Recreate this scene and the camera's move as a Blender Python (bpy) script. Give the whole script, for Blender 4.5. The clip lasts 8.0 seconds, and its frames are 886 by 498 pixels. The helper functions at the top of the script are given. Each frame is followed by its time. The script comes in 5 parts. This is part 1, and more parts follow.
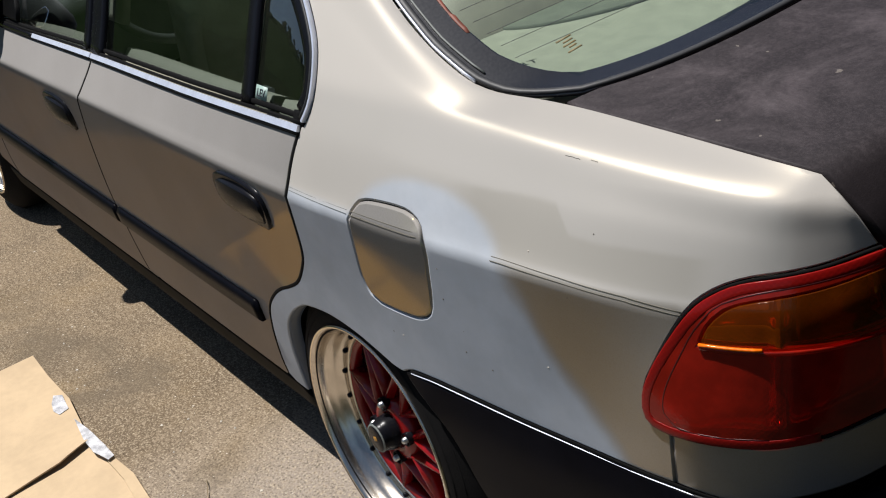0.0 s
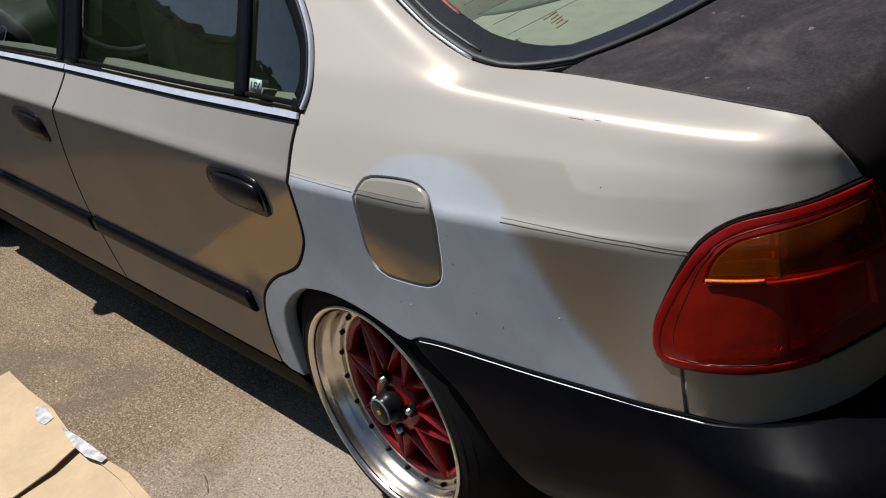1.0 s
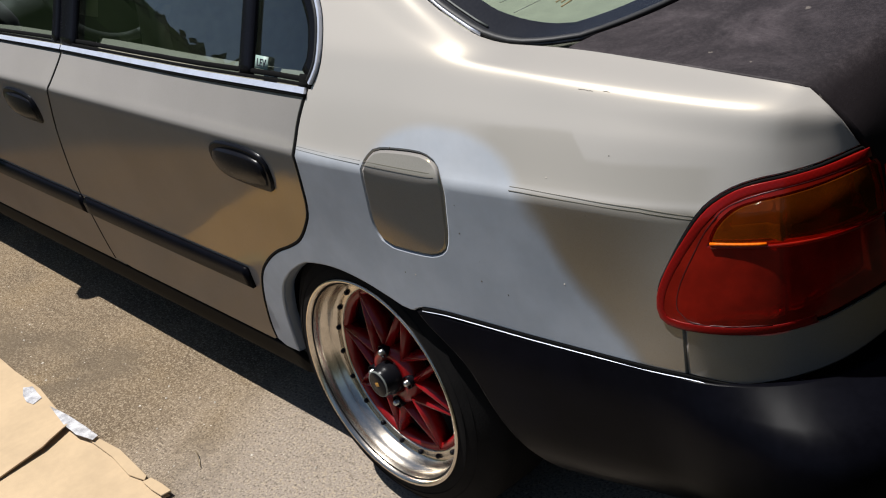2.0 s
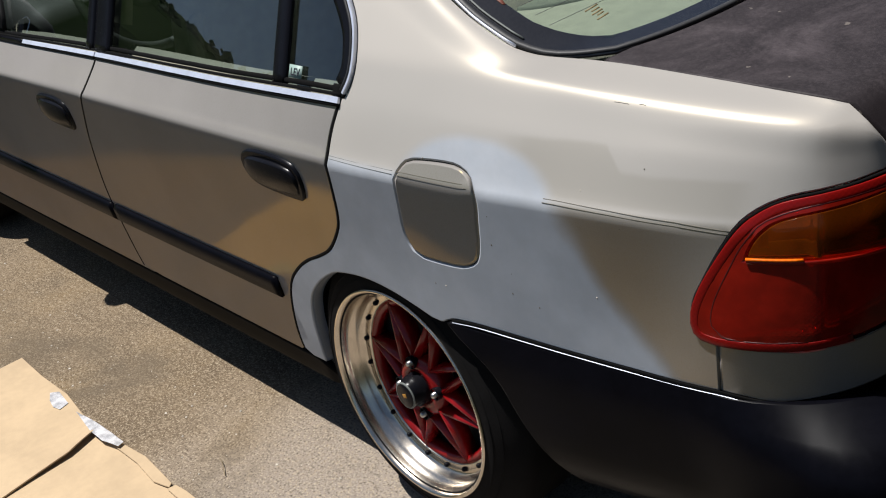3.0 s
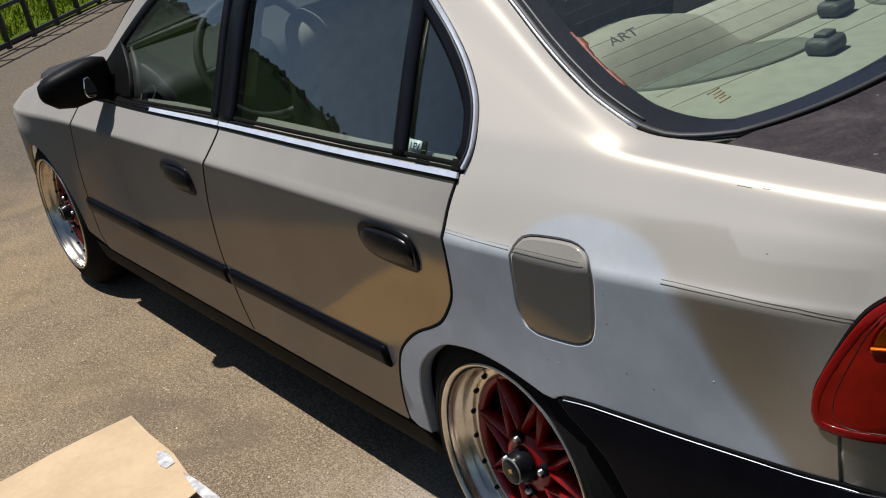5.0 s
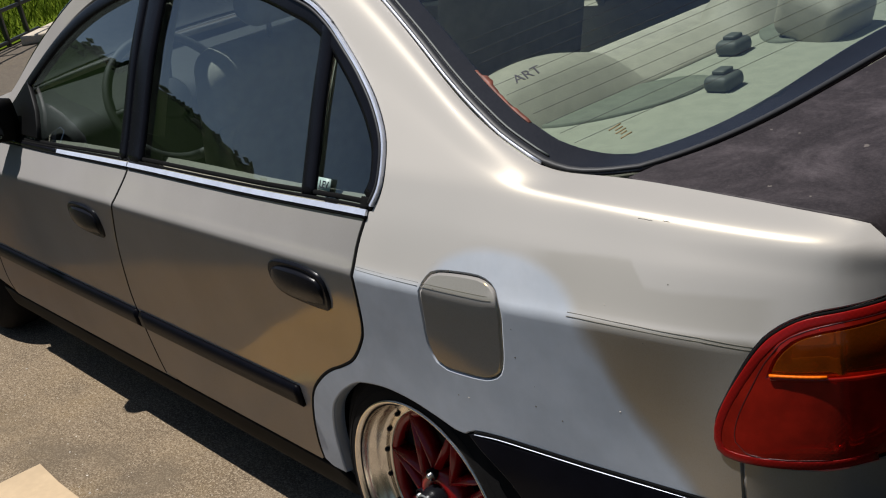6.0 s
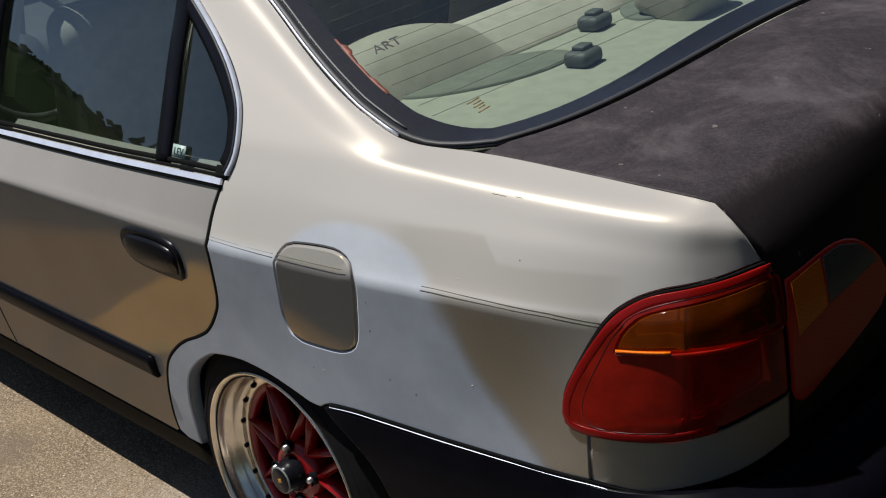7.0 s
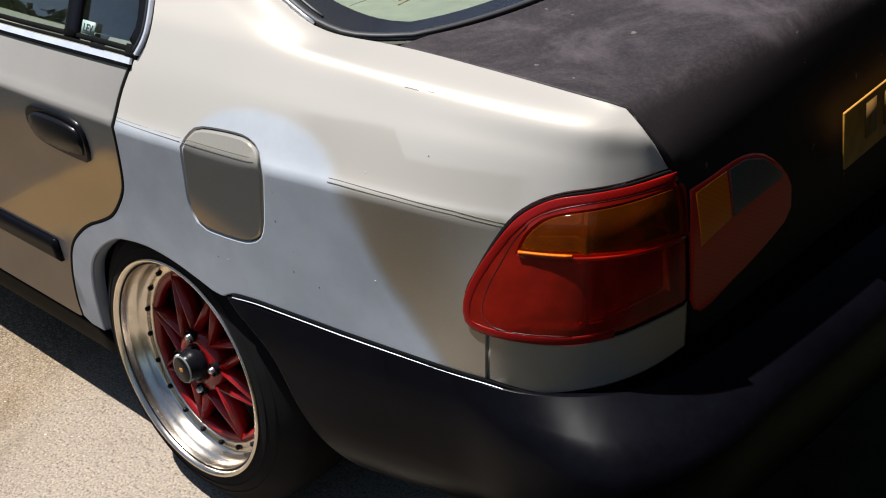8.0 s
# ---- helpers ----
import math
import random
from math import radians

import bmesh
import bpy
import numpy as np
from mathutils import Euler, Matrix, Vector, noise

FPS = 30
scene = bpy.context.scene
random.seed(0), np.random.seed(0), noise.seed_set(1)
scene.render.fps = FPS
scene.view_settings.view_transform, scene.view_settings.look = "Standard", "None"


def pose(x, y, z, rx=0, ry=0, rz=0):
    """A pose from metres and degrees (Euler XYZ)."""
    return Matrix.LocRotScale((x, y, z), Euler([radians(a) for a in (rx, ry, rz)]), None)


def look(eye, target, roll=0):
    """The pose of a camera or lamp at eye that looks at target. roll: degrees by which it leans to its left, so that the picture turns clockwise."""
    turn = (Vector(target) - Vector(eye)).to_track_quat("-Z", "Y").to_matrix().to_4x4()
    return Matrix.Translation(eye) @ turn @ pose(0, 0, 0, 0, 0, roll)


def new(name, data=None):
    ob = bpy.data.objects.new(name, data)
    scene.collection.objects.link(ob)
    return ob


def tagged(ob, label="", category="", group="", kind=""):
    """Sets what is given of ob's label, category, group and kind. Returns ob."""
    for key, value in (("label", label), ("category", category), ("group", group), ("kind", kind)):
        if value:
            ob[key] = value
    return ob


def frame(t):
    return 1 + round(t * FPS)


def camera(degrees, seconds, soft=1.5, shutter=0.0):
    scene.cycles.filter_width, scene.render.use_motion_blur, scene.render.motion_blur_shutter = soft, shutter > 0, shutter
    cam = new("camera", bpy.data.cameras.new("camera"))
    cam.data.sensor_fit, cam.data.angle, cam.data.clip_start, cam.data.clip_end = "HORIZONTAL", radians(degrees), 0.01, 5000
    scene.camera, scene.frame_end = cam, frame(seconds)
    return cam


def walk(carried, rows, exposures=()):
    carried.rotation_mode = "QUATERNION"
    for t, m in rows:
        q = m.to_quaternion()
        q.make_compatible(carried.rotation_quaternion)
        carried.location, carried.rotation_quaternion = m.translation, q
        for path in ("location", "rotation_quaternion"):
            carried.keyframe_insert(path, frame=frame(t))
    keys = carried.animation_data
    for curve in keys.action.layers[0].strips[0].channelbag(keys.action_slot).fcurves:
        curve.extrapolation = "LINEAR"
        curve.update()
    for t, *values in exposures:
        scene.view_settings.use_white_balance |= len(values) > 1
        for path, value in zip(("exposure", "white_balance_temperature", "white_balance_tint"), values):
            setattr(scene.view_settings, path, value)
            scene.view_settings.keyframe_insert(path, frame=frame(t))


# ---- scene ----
EXPO = [(0.0, 0.38), (0.5, 0.25), (1.0, 0.28), (2.8, 0.35), (4.2, 0.33), (5.4, 0.30), (6.5, 0.21), (7.0, 0.25), (7.5, 0.47), (8.0, 0.77)]
cam = camera(41.5, 8.0, soft=1.1)
PATH = [
    (0, (1.511, -1.478, 1.433), (-0.041, -0.605, 0.522), -14.2),
    (0.5, (1.543, -1.513, 1.408), (-0.071, -0.767, 0.494), -18.0),
    (1, (1.533, -1.644, 1.445), (0.053, -0.657, 0.531), -15.5),
    (1.5, (1.536, -1.707, 1.437), (0.116, -0.647, 0.509), -15.3),
    (1.7, (1.539, -1.736, 1.441), (0.109, -0.69, 0.514), -14.2),
    (2.8, (1.539, -1.755, 1.435), (0.087, -0.719, 0.529), -13.9),
    (3, (1.528, -1.757, 1.436), (0.061, -0.73, 0.545), -13.4),
    (3.5, (1.512, -1.77, 1.445), (-0.013, -0.791, 0.598), -12.8),
    (4, (1.503, -1.779, 1.455), (-0.062, -0.854, 0.621), -13.4),
    (4.2, (1.506, -1.787, 1.453), (-0.079, -0.883, 0.634), -13.4),
    (5.4, (1.522, -1.786, 1.453), (-0.06, -0.796, 0.735), -13.1),
    (5.5, (1.523, -1.785, 1.451), (-0.055, -0.786, 0.736), -13.1),
    (6, (1.537, -1.778, 1.446), (0.015, -0.694, 0.733), -12.3),
    (6.5, (1.542, -1.762, 1.446), (0.101, -0.594, 0.697), -11.3),
    (7, (1.545, -1.748, 1.448), (0.177, -0.531, 0.643), -9.2),
    (7.5, (1.543, -1.736, 1.449), (0.256, -0.511, 0.53), -7.5),
    (8, (1.562, -1.725, 1.417), (0.314, -0.484, 0.465), -4.7),
]
walk(cam, [(t, look(eye, target, roll)) for t, eye, target, roll in PATH], exposures=EXPO)

# ---- light ----
SUN_WAY = Vector((0.29, 0.18, -1.0)).normalized()
world = bpy.data.worlds.new("sky")
scene.world = world
world.use_nodes = True
wn = world.node_tree
sky = wn.nodes.new("ShaderNodeTexSky")
sky.sky_type = "NISHITA"
sky.sun_disc = False
sky.sun_elevation = math.asin(-SUN_WAY.z)
sky.sun_rotation = math.atan2(-SUN_WAY.x, -SUN_WAY.y)
sky.air_density, sky.dust_density, sky.ozone_density = 1.0, 0.6, 2.0
wn.links.new(sky.outputs[0], wn.nodes["Background"].inputs[0])
wn.nodes["Background"].inputs[1].default_value = 0.05
sun_data = bpy.data.lights.new("sun", "SUN")
sun_data.energy, sun_data.angle, sun_data.color = 5.0, radians(0.55), (1.0, 0.972, 0.945)
sun = new("sun", sun_data)
sun.matrix_world = Matrix.Translation((0, 0, 20)) @ SUN_WAY.to_track_quat("-Z", "Y").to_matrix().to_4x4()


# ---- materials ----
def material(name):
    m = bpy.data.materials.new(name)
    m.use_nodes = True
    nt = m.node_tree
    nt.nodes.clear()
    out = nt.nodes.new("ShaderNodeOutputMaterial")
    return m, nt, out


class Net:
    """Short hands for a node tree."""

    def __init__(self, nt):
        self.nt = nt

    def node(self, kind):
        return self.nt.nodes.new("ShaderNode" + kind)

    def put(self, socket, value):
        if isinstance(value, bpy.types.NodeSocket):
            self.nt.links.new(value, socket)
        elif isinstance(value, (tuple, list)) and len(value) == 3 and socket.type == "RGBA":
            socket.default_value = (*value, 1)
        else:
            socket.default_value = value

    def math(self, op, a, b=0.0, c=0.0):
        n = self.node("Math")
        n.operation = op
        for s, v in zip(n.inputs, (a, b, c)):
            self.put(s, v)
        return n.outputs[0]

    def ramp(self, value, lo, hi, smooth=True):
        n = self.node("MapRange")
        n.interpolation_type = "SMOOTHSTEP" if smooth else "LINEAR"
        self.put(n.inputs["Value"], value)
        self.put(n.inputs["From Min"], lo)
        self.put(n.inputs["From Max"], hi)
        return n.outputs[0]

    def mix(self, fac, a, b):
        n = self.node("Mix")
        n.data_type = "RGBA"
        self.put(n.inputs[0], fac)
        self.put(n.inputs[6], a)
        self.put(n.inputs[7], b)
        return n.outputs[2]

    def coords(self):
        return self.node("TexCoord").outputs["Object"]

    def noise(self, scale, detail=4.0, rough=0.55, vector=None, distort=0.0):
        n = self.node("TexNoise")
        self.put(n.inputs["Vector"], vector or self.coords())
        n.inputs["Scale"].default_value, n.inputs["Detail"].default_value = scale, detail
        n.inputs["Roughness"].default_value, n.inputs["Distortion"].default_value = rough, distort
        return n.outputs[0]

    def voronoi(self, scale, vector=None):
        n = self.node("TexVoronoi")
        self.put(n.inputs["Vector"], vector or self.coords())
        n.inputs["Scale"].default_value = scale
        return n.outputs

    def xyz(self):
        n = self.node("SeparateXYZ")
        self.put(n.inputs[0], self.coords())
        return n.outputs

    def bump(self, height, strength, distance=0.01):
        n = self.node("Bump")
        self.put(n.inputs["Height"], height)
        n.inputs["Strength"].default_value, n.inputs["Distance"].default_value = strength, distance
        return n.outputs[0]

    def surface(self, out, color, rough, metal=0.0, normal=None, coat=0.0, coat_rough=0.05, spec=0.5):
        p = self.node("BsdfPrincipled")
        self.put(p.inputs["Base Color"], color)
        self.put(p.inputs["Roughness"], rough)
        self.put(p.inputs["Metallic"], metal)
        self.put(p.inputs["Coat Weight"], coat)
        self.put(p.inputs["Coat Roughness"], coat_rough)
        self.put(p.inputs["Specular IOR Level"], spec)
        if normal is not None:
            self.put(p.inputs["Normal"], normal)
        self.nt.links.new(p.outputs[0], out.inputs[0])
        return p


def plain(name, color, rough, metal=0.0, var=0.12, scale=30.0, bump=0.0, bscale=300.0, coat=0.0, spec=0.5):
    """A surface of one colour with a little grain, wear and relief."""
    m, nt, out = material(name)
    n = Net(nt)
    f = n.noise(scale)
    g = n.noise(scale * 9)
    dark, light = tuple(c * (1 - var) for c in color), tuple(min(1, c * (1 + var)) for c in color)
    col = n.mix(n.ramp(n.math("ADD", n.math("MULTIPLY", f, 0.7), n.math("MULTIPLY", g, 0.3)), 0.3, 0.7), dark, light)
    r = n.math("ADD", rough - 0.04, n.math("MULTIPLY", g, 0.08))
    normal = n.bump(n.noise(bscale, 3), bump, 0.002) if bump else None
    n.surface(out, col, r, metal, normal, coat=coat, spec=spec)
    return m


def paint(name, primed):
    """Champagne metallic paint under clear coat; primed: with grey primer sprayed over the repair on the quarter."""
    m, nt, out = material(name)
    n = Net(nt)
    x, y, z = n.xyz()
    flake = n.noise(520, 2, 0.7)
    cloud = n.noise(5, 3)
    shine = n.mix(n.ramp(cloud, 0.3, 0.7), (0.60, 0.430, 0.110), (0.66, 0.475, 0.130))
    gold = n.mix(n.ramp(cloud, 0.3, 0.7), (0.345, 0.327, 0.312), (0.372, 0.353, 0.337))
    gold = n.mix(n.math("MULTIPLY", n.ramp(flake, 0.50, 0.70), 0.4), gold, (0.38, 0.37, 0.355))
    gold = n.mix(n.math("MULTIPLY", n.ramp(flake, 0.50, 0.32), 0.25), gold, (0.26, 0.245, 0.22))
    dust = n.ramp(n.noise(14, 6, 0.65), 0.52, 0.75)
    gold = n.mix(n.math("MULTIPLY", dust, 0.06), gold, (0.40, 0.37, 0.31))
    rough = n.math("ADD", 0.035, n.math("MULTIPLY", cloud, 0.04))
    metal, flaky, flop = 0.25, 0.96, 0.92
    if primed:
        # paler over the crease: the break in light there is put into the colour
        crease_light = n.ramp(z, 0.746, 0.757)
        gold = n.mix(n.math("MULTIPLY", crease_light, 0.80), gold, (0.605, 0.572, 0.525))
        shine = n.mix(n.math("MULTIPLY", crease_light, 0.75), shine, (0.66, 0.61, 0.53))
        wob = n.math("MULTIPLY", n.math("SUBTRACT", n.noise(9, 4), 0.5), 0.05)
        # the sprayed field under the crease, and its hump above
        edge = n.math("ADD", 0.462, n.math("MULTIPLY", n.math("SUBTRACT", 0.745, z), n.math("ADD", 0.40, n.math("MULTIPLY", n.math("SUBTRACT", 0.745, z), 1.2))))
        low = n.math("MULTIPLY", n.ramp(n.math("ADD", n.math("SUBTRACT", edge, x), wob), -0.025, 0.03),
                     n.ramp(n.math("SUBTRACT", n.math("ADD", 0.758, n.math("MULTIPLY", wob, 0.1)), z), -0.006, 0.01))
        ex = n.math("DIVIDE", n.math("SUBTRACT", x, 0.295), 0.155)
        ez = n.math("DIVIDE", n.math("SUBTRACT", z, 0.735), 0.088)
        d = n.math("ADD", n.math("MULTIPLY", ex, ex), n.math("MULTIPLY", ez, ez))
        hump = n.ramp(n.math("ADD", n.math("SUBTRACT", 1.0, d), n.math("MULTIPLY", wob, 4.0)), -0.18, 0.25)
        prime = n.math("MAXIMUM", low, hump)
        prime = n.math("MULTIPLY", prime, n.math("ADD", 0.9, n.math("MULTIPLY", n.noise(40, 5), 0.15)))
        prime = n.math("MINIMUM", prime, 1.0)
        # sanded patch beside the hump, with a clear upper edge
        sx = n.ramp(n.math("ADD", x, wob), 0.33, 0.40)
        sx = n.math("MULTIPLY", sx, n.ramp(n.math("ADD", x, wob), 0.74, 0.70))
        top = n.math("ADD", 0.832, n.math("MULTIPLY", n.ramp(n.math("ADD", x, wob), 0.52, 0.55), -0.03))
        sand = n.math("MULTIPLY", sx, n.ramp(n.math("SUBTRACT", n.math("ADD", top, n.math("MULTIPLY", wob, 0.25)), z), -0.003, 0.006))
        sand = n.math("MULTIPLY", sand, n.ramp(z, 0.755, 0.765))
        gold = n.mix(n.math("MULTIPLY", sand, 0.7), gold, (0.45, 0.42, 0.37))
        mottle = n.ramp(n.noise(13, 5, 0.6), 0.3, 0.75)
        grey = n.mix(mottle, (0.40, 0.43, 0.468), (0.46, 0.49, 0.53))
        smear = n.ramp(n.noise(4.5, 4, 0.6, distort=0.4), 0.52, 0.78)
        grey = n.mix(n.math("MULTIPLY", smear, 0.45), grey, (0.35, 0.37, 0.41))
        gold = n.mix(prime, gold, grey)
        # satin, wet-sanded lacquer over the quarter, dullest on the pillar
        dull = n.math("MULTIPLY", n.ramp(z, 0.888, 0.925), n.ramp(x, 0.38, 0.24))
        rough = n.math("ADD", n.math("ADD", rough, 0.30), n.math("ADD", n.math("MULTIPLY", prime, 0.4), n.math("MULTIPLY", dull, 0.2)))
        metal = n.math("MULTIPLY", n.math("SUBTRACT", 1.0, prime), n.math("SUBTRACT", 0.25, n.math("MULTIPLY", dull, 0.17)))
        flop = n.math("SUBTRACT", 0.90, n.math("MULTIPLY", prime, 0.45))
        flaky = n.math("MULTIPLY", n.math("SUBTRACT", 1.0, prime), 0.80)
    normal = n.bump(n.math("ADD", n.noise(700, 2), n.math("MULTIPLY", n.noise(60, 2), 0.6)), 0.03, 0.001)
    # flakes that scatter, and the bright lacquered metal among them
    scatter = n.surface(out, gold, 0.57, flaky, normal, spec=0.15)
    mirror_like = n.surface(out, shine, rough, 1.0, normal, coat=0.15, coat_rough=0.06)
    mirror_like.inputs["Specular Tint"].default_value = (0.45, 0.36, 0.24, 1)
    # flakes lie flat in the lacquer: bright towards the light, falling off fast as the panel turns away
    lying = n.node("BsdfToon")
    lying.component = "DIFFUSE"
    n.put(lying.inputs["Color"], gold)
    lying.inputs["Size"].default_value, lying.inputs["Smooth"].default_value = (0.62, 0.29) if primed else (0.57, 0.23)
    n.put(lying.inputs["Normal"], normal)
    flakes = n.node("MixShader")
    n.put(flakes.inputs[0], flop)
    nt.links.new(scatter.outputs[0], flakes.inputs[1])
    nt.links.new(lying.outputs[0], flakes.inputs[2])
    both = n.node("MixShader")
    n.put(both.inputs[0], metal)
    nt.links.new(flakes.outputs[0], both.inputs[1])
    nt.links.new(mirror_like.outputs[0], both.inputs[2])
    nt.links.new(both.outputs[0], out.inputs[0])
    return m


def glass(name, tint, ior=1.5, gloss_gain=2.7):
    """A thin pane: tinted clear, with the sharp gloss that glass has."""
    m, nt, out = material(name)
    n = Net(nt)
    clear = n.node("BsdfTransparent")
    clear.inputs[0].default_value = (*tint, 1)
    gloss = n.node("BsdfGlossy")
    gloss.inputs["Roughness"].default_value = 0.01
    fres = n.node("Fresnel")
    fres.inputs[0].default_value = ior
    mix = n.node("MixShader")
    nt.links.new(n.math("MINIMUM", n.math("MULTIPLY", fres.outputs[0], gloss_gain), 1.0), mix.inputs[0])
    nt.links.new(clear.outputs[0], mix.inputs[1])
    nt.links.new(gloss.outputs[0], mix.inputs[2])
    nt.links.new(mix.outputs[0], out.inputs[0])
    return m


def lens_glass(name, tint, body, share):
    """Coloured lamp lens: part of the light goes through, part scatters in the plastic, with a clear gloss on top."""
    m, nt, out = material(name)
    n = Net(nt)
    x, y, z = n.xyz()
    rib = n.math("SINE", n.math("MULTIPLY", z, 900.0))
    rib2 = n.math("SINE", n.math("MULTIPLY", n.math("ADD", x, n.math("MULTIPLY", y, 0.7)), 700.0))
    cell = n.ramp(n.math("MULTIPLY", rib, rib2), -1.0, 1.0)
    clear = n.node("BsdfTransparent")
    n.put(clear.inputs[0], n.mix(cell, tuple(c * 0.8 for c in tint), tint))
    cloud = n.ramp(n.noise(28, 3), 0.35, 0.7)
    shell = n.surface(out, n.mix(cloud, tuple(c * 0.7 for c in body), body), 0.08, 0.0, n.bump(cell, 0.04, 0.001), spec=0.5)
    mix = n.node("MixShader")
    mix.inputs[0].default_value = share
    nt.links.new(clear.outputs[0], mix.inputs[1])
    nt.links.new(shell.outputs[0], mix.inputs[2])
    nt.links.new(mix.outputs[0], out.inputs[0])
    return m


def lens_plastic(name, color, rough=0.06):
    """Moulded lamp plastic with fine ribs under a clear gloss."""
    m, nt, out = material(name)
    n = Net(nt)
    x, y, z = n.xyz()
    rib = n.math("SINE", n.math("MULTIPLY", z, 900.0))
    rib2 = n.math("SINE", n.math("MULTIPLY", n.math("ADD", x, n.math("MULTIPLY", y, 0.7)), 700.0))
    cell = n.ramp(n.math("MULTIPLY", rib, rib2), -1.0, 1.0)
    col = n.mix(cell, tuple(c * 0.85 for c in color), color)
    normal = n.bump(cell, 0.06, 0.001)
    n.surface(out, col, 0.3, 0.0, normal, coat=0.22, coat_rough=rough, spec=0.12)
    return m


def ground_material():
    m, nt, out = material("worn_concrete")
    n = Net(nt)
    x0 = n.xyz()[0]
    big = n.noise(1.1, 6, 0.6)
    mid = n.noise(5, 6, 0.65, distort=0.3)
    fine = n.noise(190, 3, 0.75)
    grain = n.noise(75, 4, 0.75)
    clump = n.noise(38, 5, 0.7)
    col = n.mix(n.ramp(mid, 0.3, 0.7), (0.125, 0.100, 0.070), (0.185, 0.148, 0.102))
    col = n.mix(n.math("MULTIPLY", n.ramp(big, 0.46, 0.62), 0.7), col, (0.215, 0.166, 0.100))
    pale = n.ramp(n.math("ADD", x0, n.math("MULTIPLY", mid, 0.7)), -0.55, 0.15)
    col = n.mix(n.math("MULTIPLY", pale, 0.85), col, (0.28, 0.25, 0.215))
    col = n.mix(n.math("MULTIPLY", n.ramp(grain, 0.50, 0.64), 0.6), col, (0.34, 0.29, 0.215))
    col = n.mix(n.math("MULTIPLY", n.ramp(grain, 0.46, 0.30), 0.6), col, (0.060, 0.046, 0.032))
    col = n.mix(n.math("MULTIPLY", n.ramp(fine, 0.54, 0.64), 0.8), col, (0.42, 0.37, 0.28))
    col = n.mix(n.math("MULTIPLY", n.ramp(fine, 0.46, 0.36), 0.8), col, (0.05, 0.038, 0.026))
    # exposed stones, each with its own tone, in a sandy matrix
    stones = n.voronoi(105)
    tone = n.node("SeparateColor")
    n.put(tone.inputs[0], stones["Color"])
    shown = n.math("MULTIPLY", n.ramp(stones["Distance"], 0.0062, 0.0035), n.ramp(n.noise(3.1, 4), 0.36, 0.56))
    col = n.mix(n.math("MULTIPLY", shown, n.ramp(tone.outputs[0], 0.62, 0.70)), col, (0.40, 0.335, 0.245))
    col = n.mix(n.math("MULTIPLY", shown, n.ramp(tone.outputs[0], 0.30, 0.22)), col, (0.055, 0.042, 0.030))
    pit = n.ramp(clump, 0.60, 0.70)
    col = n.mix(n.math("MULTIPLY", pit, 0.35), col, (0.075, 0.058, 0.040))
    stain = n.ramp(n.noise(2.3, 5, 0.6, distort=0.6), 0.54, 0.70)
    col = n.mix(n.math("MULTIPLY", stain, 0.6), col, (0.100, 0.084, 0.062))
    col = n.mix(n.math("MULTIPLY", n.ramp(x0, -3.4, -5.2), 0.75), col, n.mix(n.ramp(clump, 0.4, 0.6), (0.055, 0.049, 0.041), (0.095, 0.085, 0.071)))
    warm = n.node("HueSaturation")
    warm.inputs["Hue"].default_value = 0.492
    warm.inputs["Saturation"].default_value = 1.20
    n.put(warm.inputs["Color"], col)
    col = warm.outputs[0]
    height = n.math("ADD", n.math("ADD", n.math("MULTIPLY", grain, 0.7), n.math("MULTIPLY", fine, 0.5)), n.math("MULTIPLY", shown, 0.5))
    x, y, z = n.xyz()
    wob = n.math("MULTIPLY", n.noise(1.2, 5), 0.06)
    # the drive ends along a slanting edge
    away = n.math("SUBTRACT", n.math("MULTIPLY", y, -1.0), n.math("MULTIPLY", x, 0.273))
    away = n.math("SUBTRACT", away, n.math("MULTIPLY", n.ramp(x, -2.9, -4.4), 0.5))
    # ground behind the car is coloured dark in place of shade there
    lawn_and_shade = n.math("MAXIMUM", n.ramp(n.math("ADD", away, wob), 1.985, 2.015), n.ramp(n.math("SUBTRACT", x, wob), 0.42, 0.50))
    lawn_and_shade = n.math("MAXIMUM", lawn_and_shade, n.ramp(n.math("SUBTRACT", y, wob), 5.0, 5.15))
    green = n.mix(n.ramp(n.noise(14, 6, 0.7), 0.3, 0.7), (0.015, 0.015, 0.008), (0.033, 0.032, 0.016))
    col = n.mix(lawn_and_shade, col, green)
    n.surface(out, col, 0.9, 0.0, n.bump(height, 0.6, 0.004), spec=0.2)
    return m


def leafy(name, dark, light, scale):
    m, nt, out = material(name)
    n = Net(nt)
    f = n.noise(scale, 6, 0.7)
    g = n.node("NewGeometry").outputs["Random Per Island"]
    col = n.mix(n.ramp(n.math("ADD", n.math("MULTIPLY", f, 0.6), n.math("MULTIPLY", g, 0.4)), 0.3, 0.7), dark, light)
    n.surface(out, col, 0.8, spec=0.0)
    return m


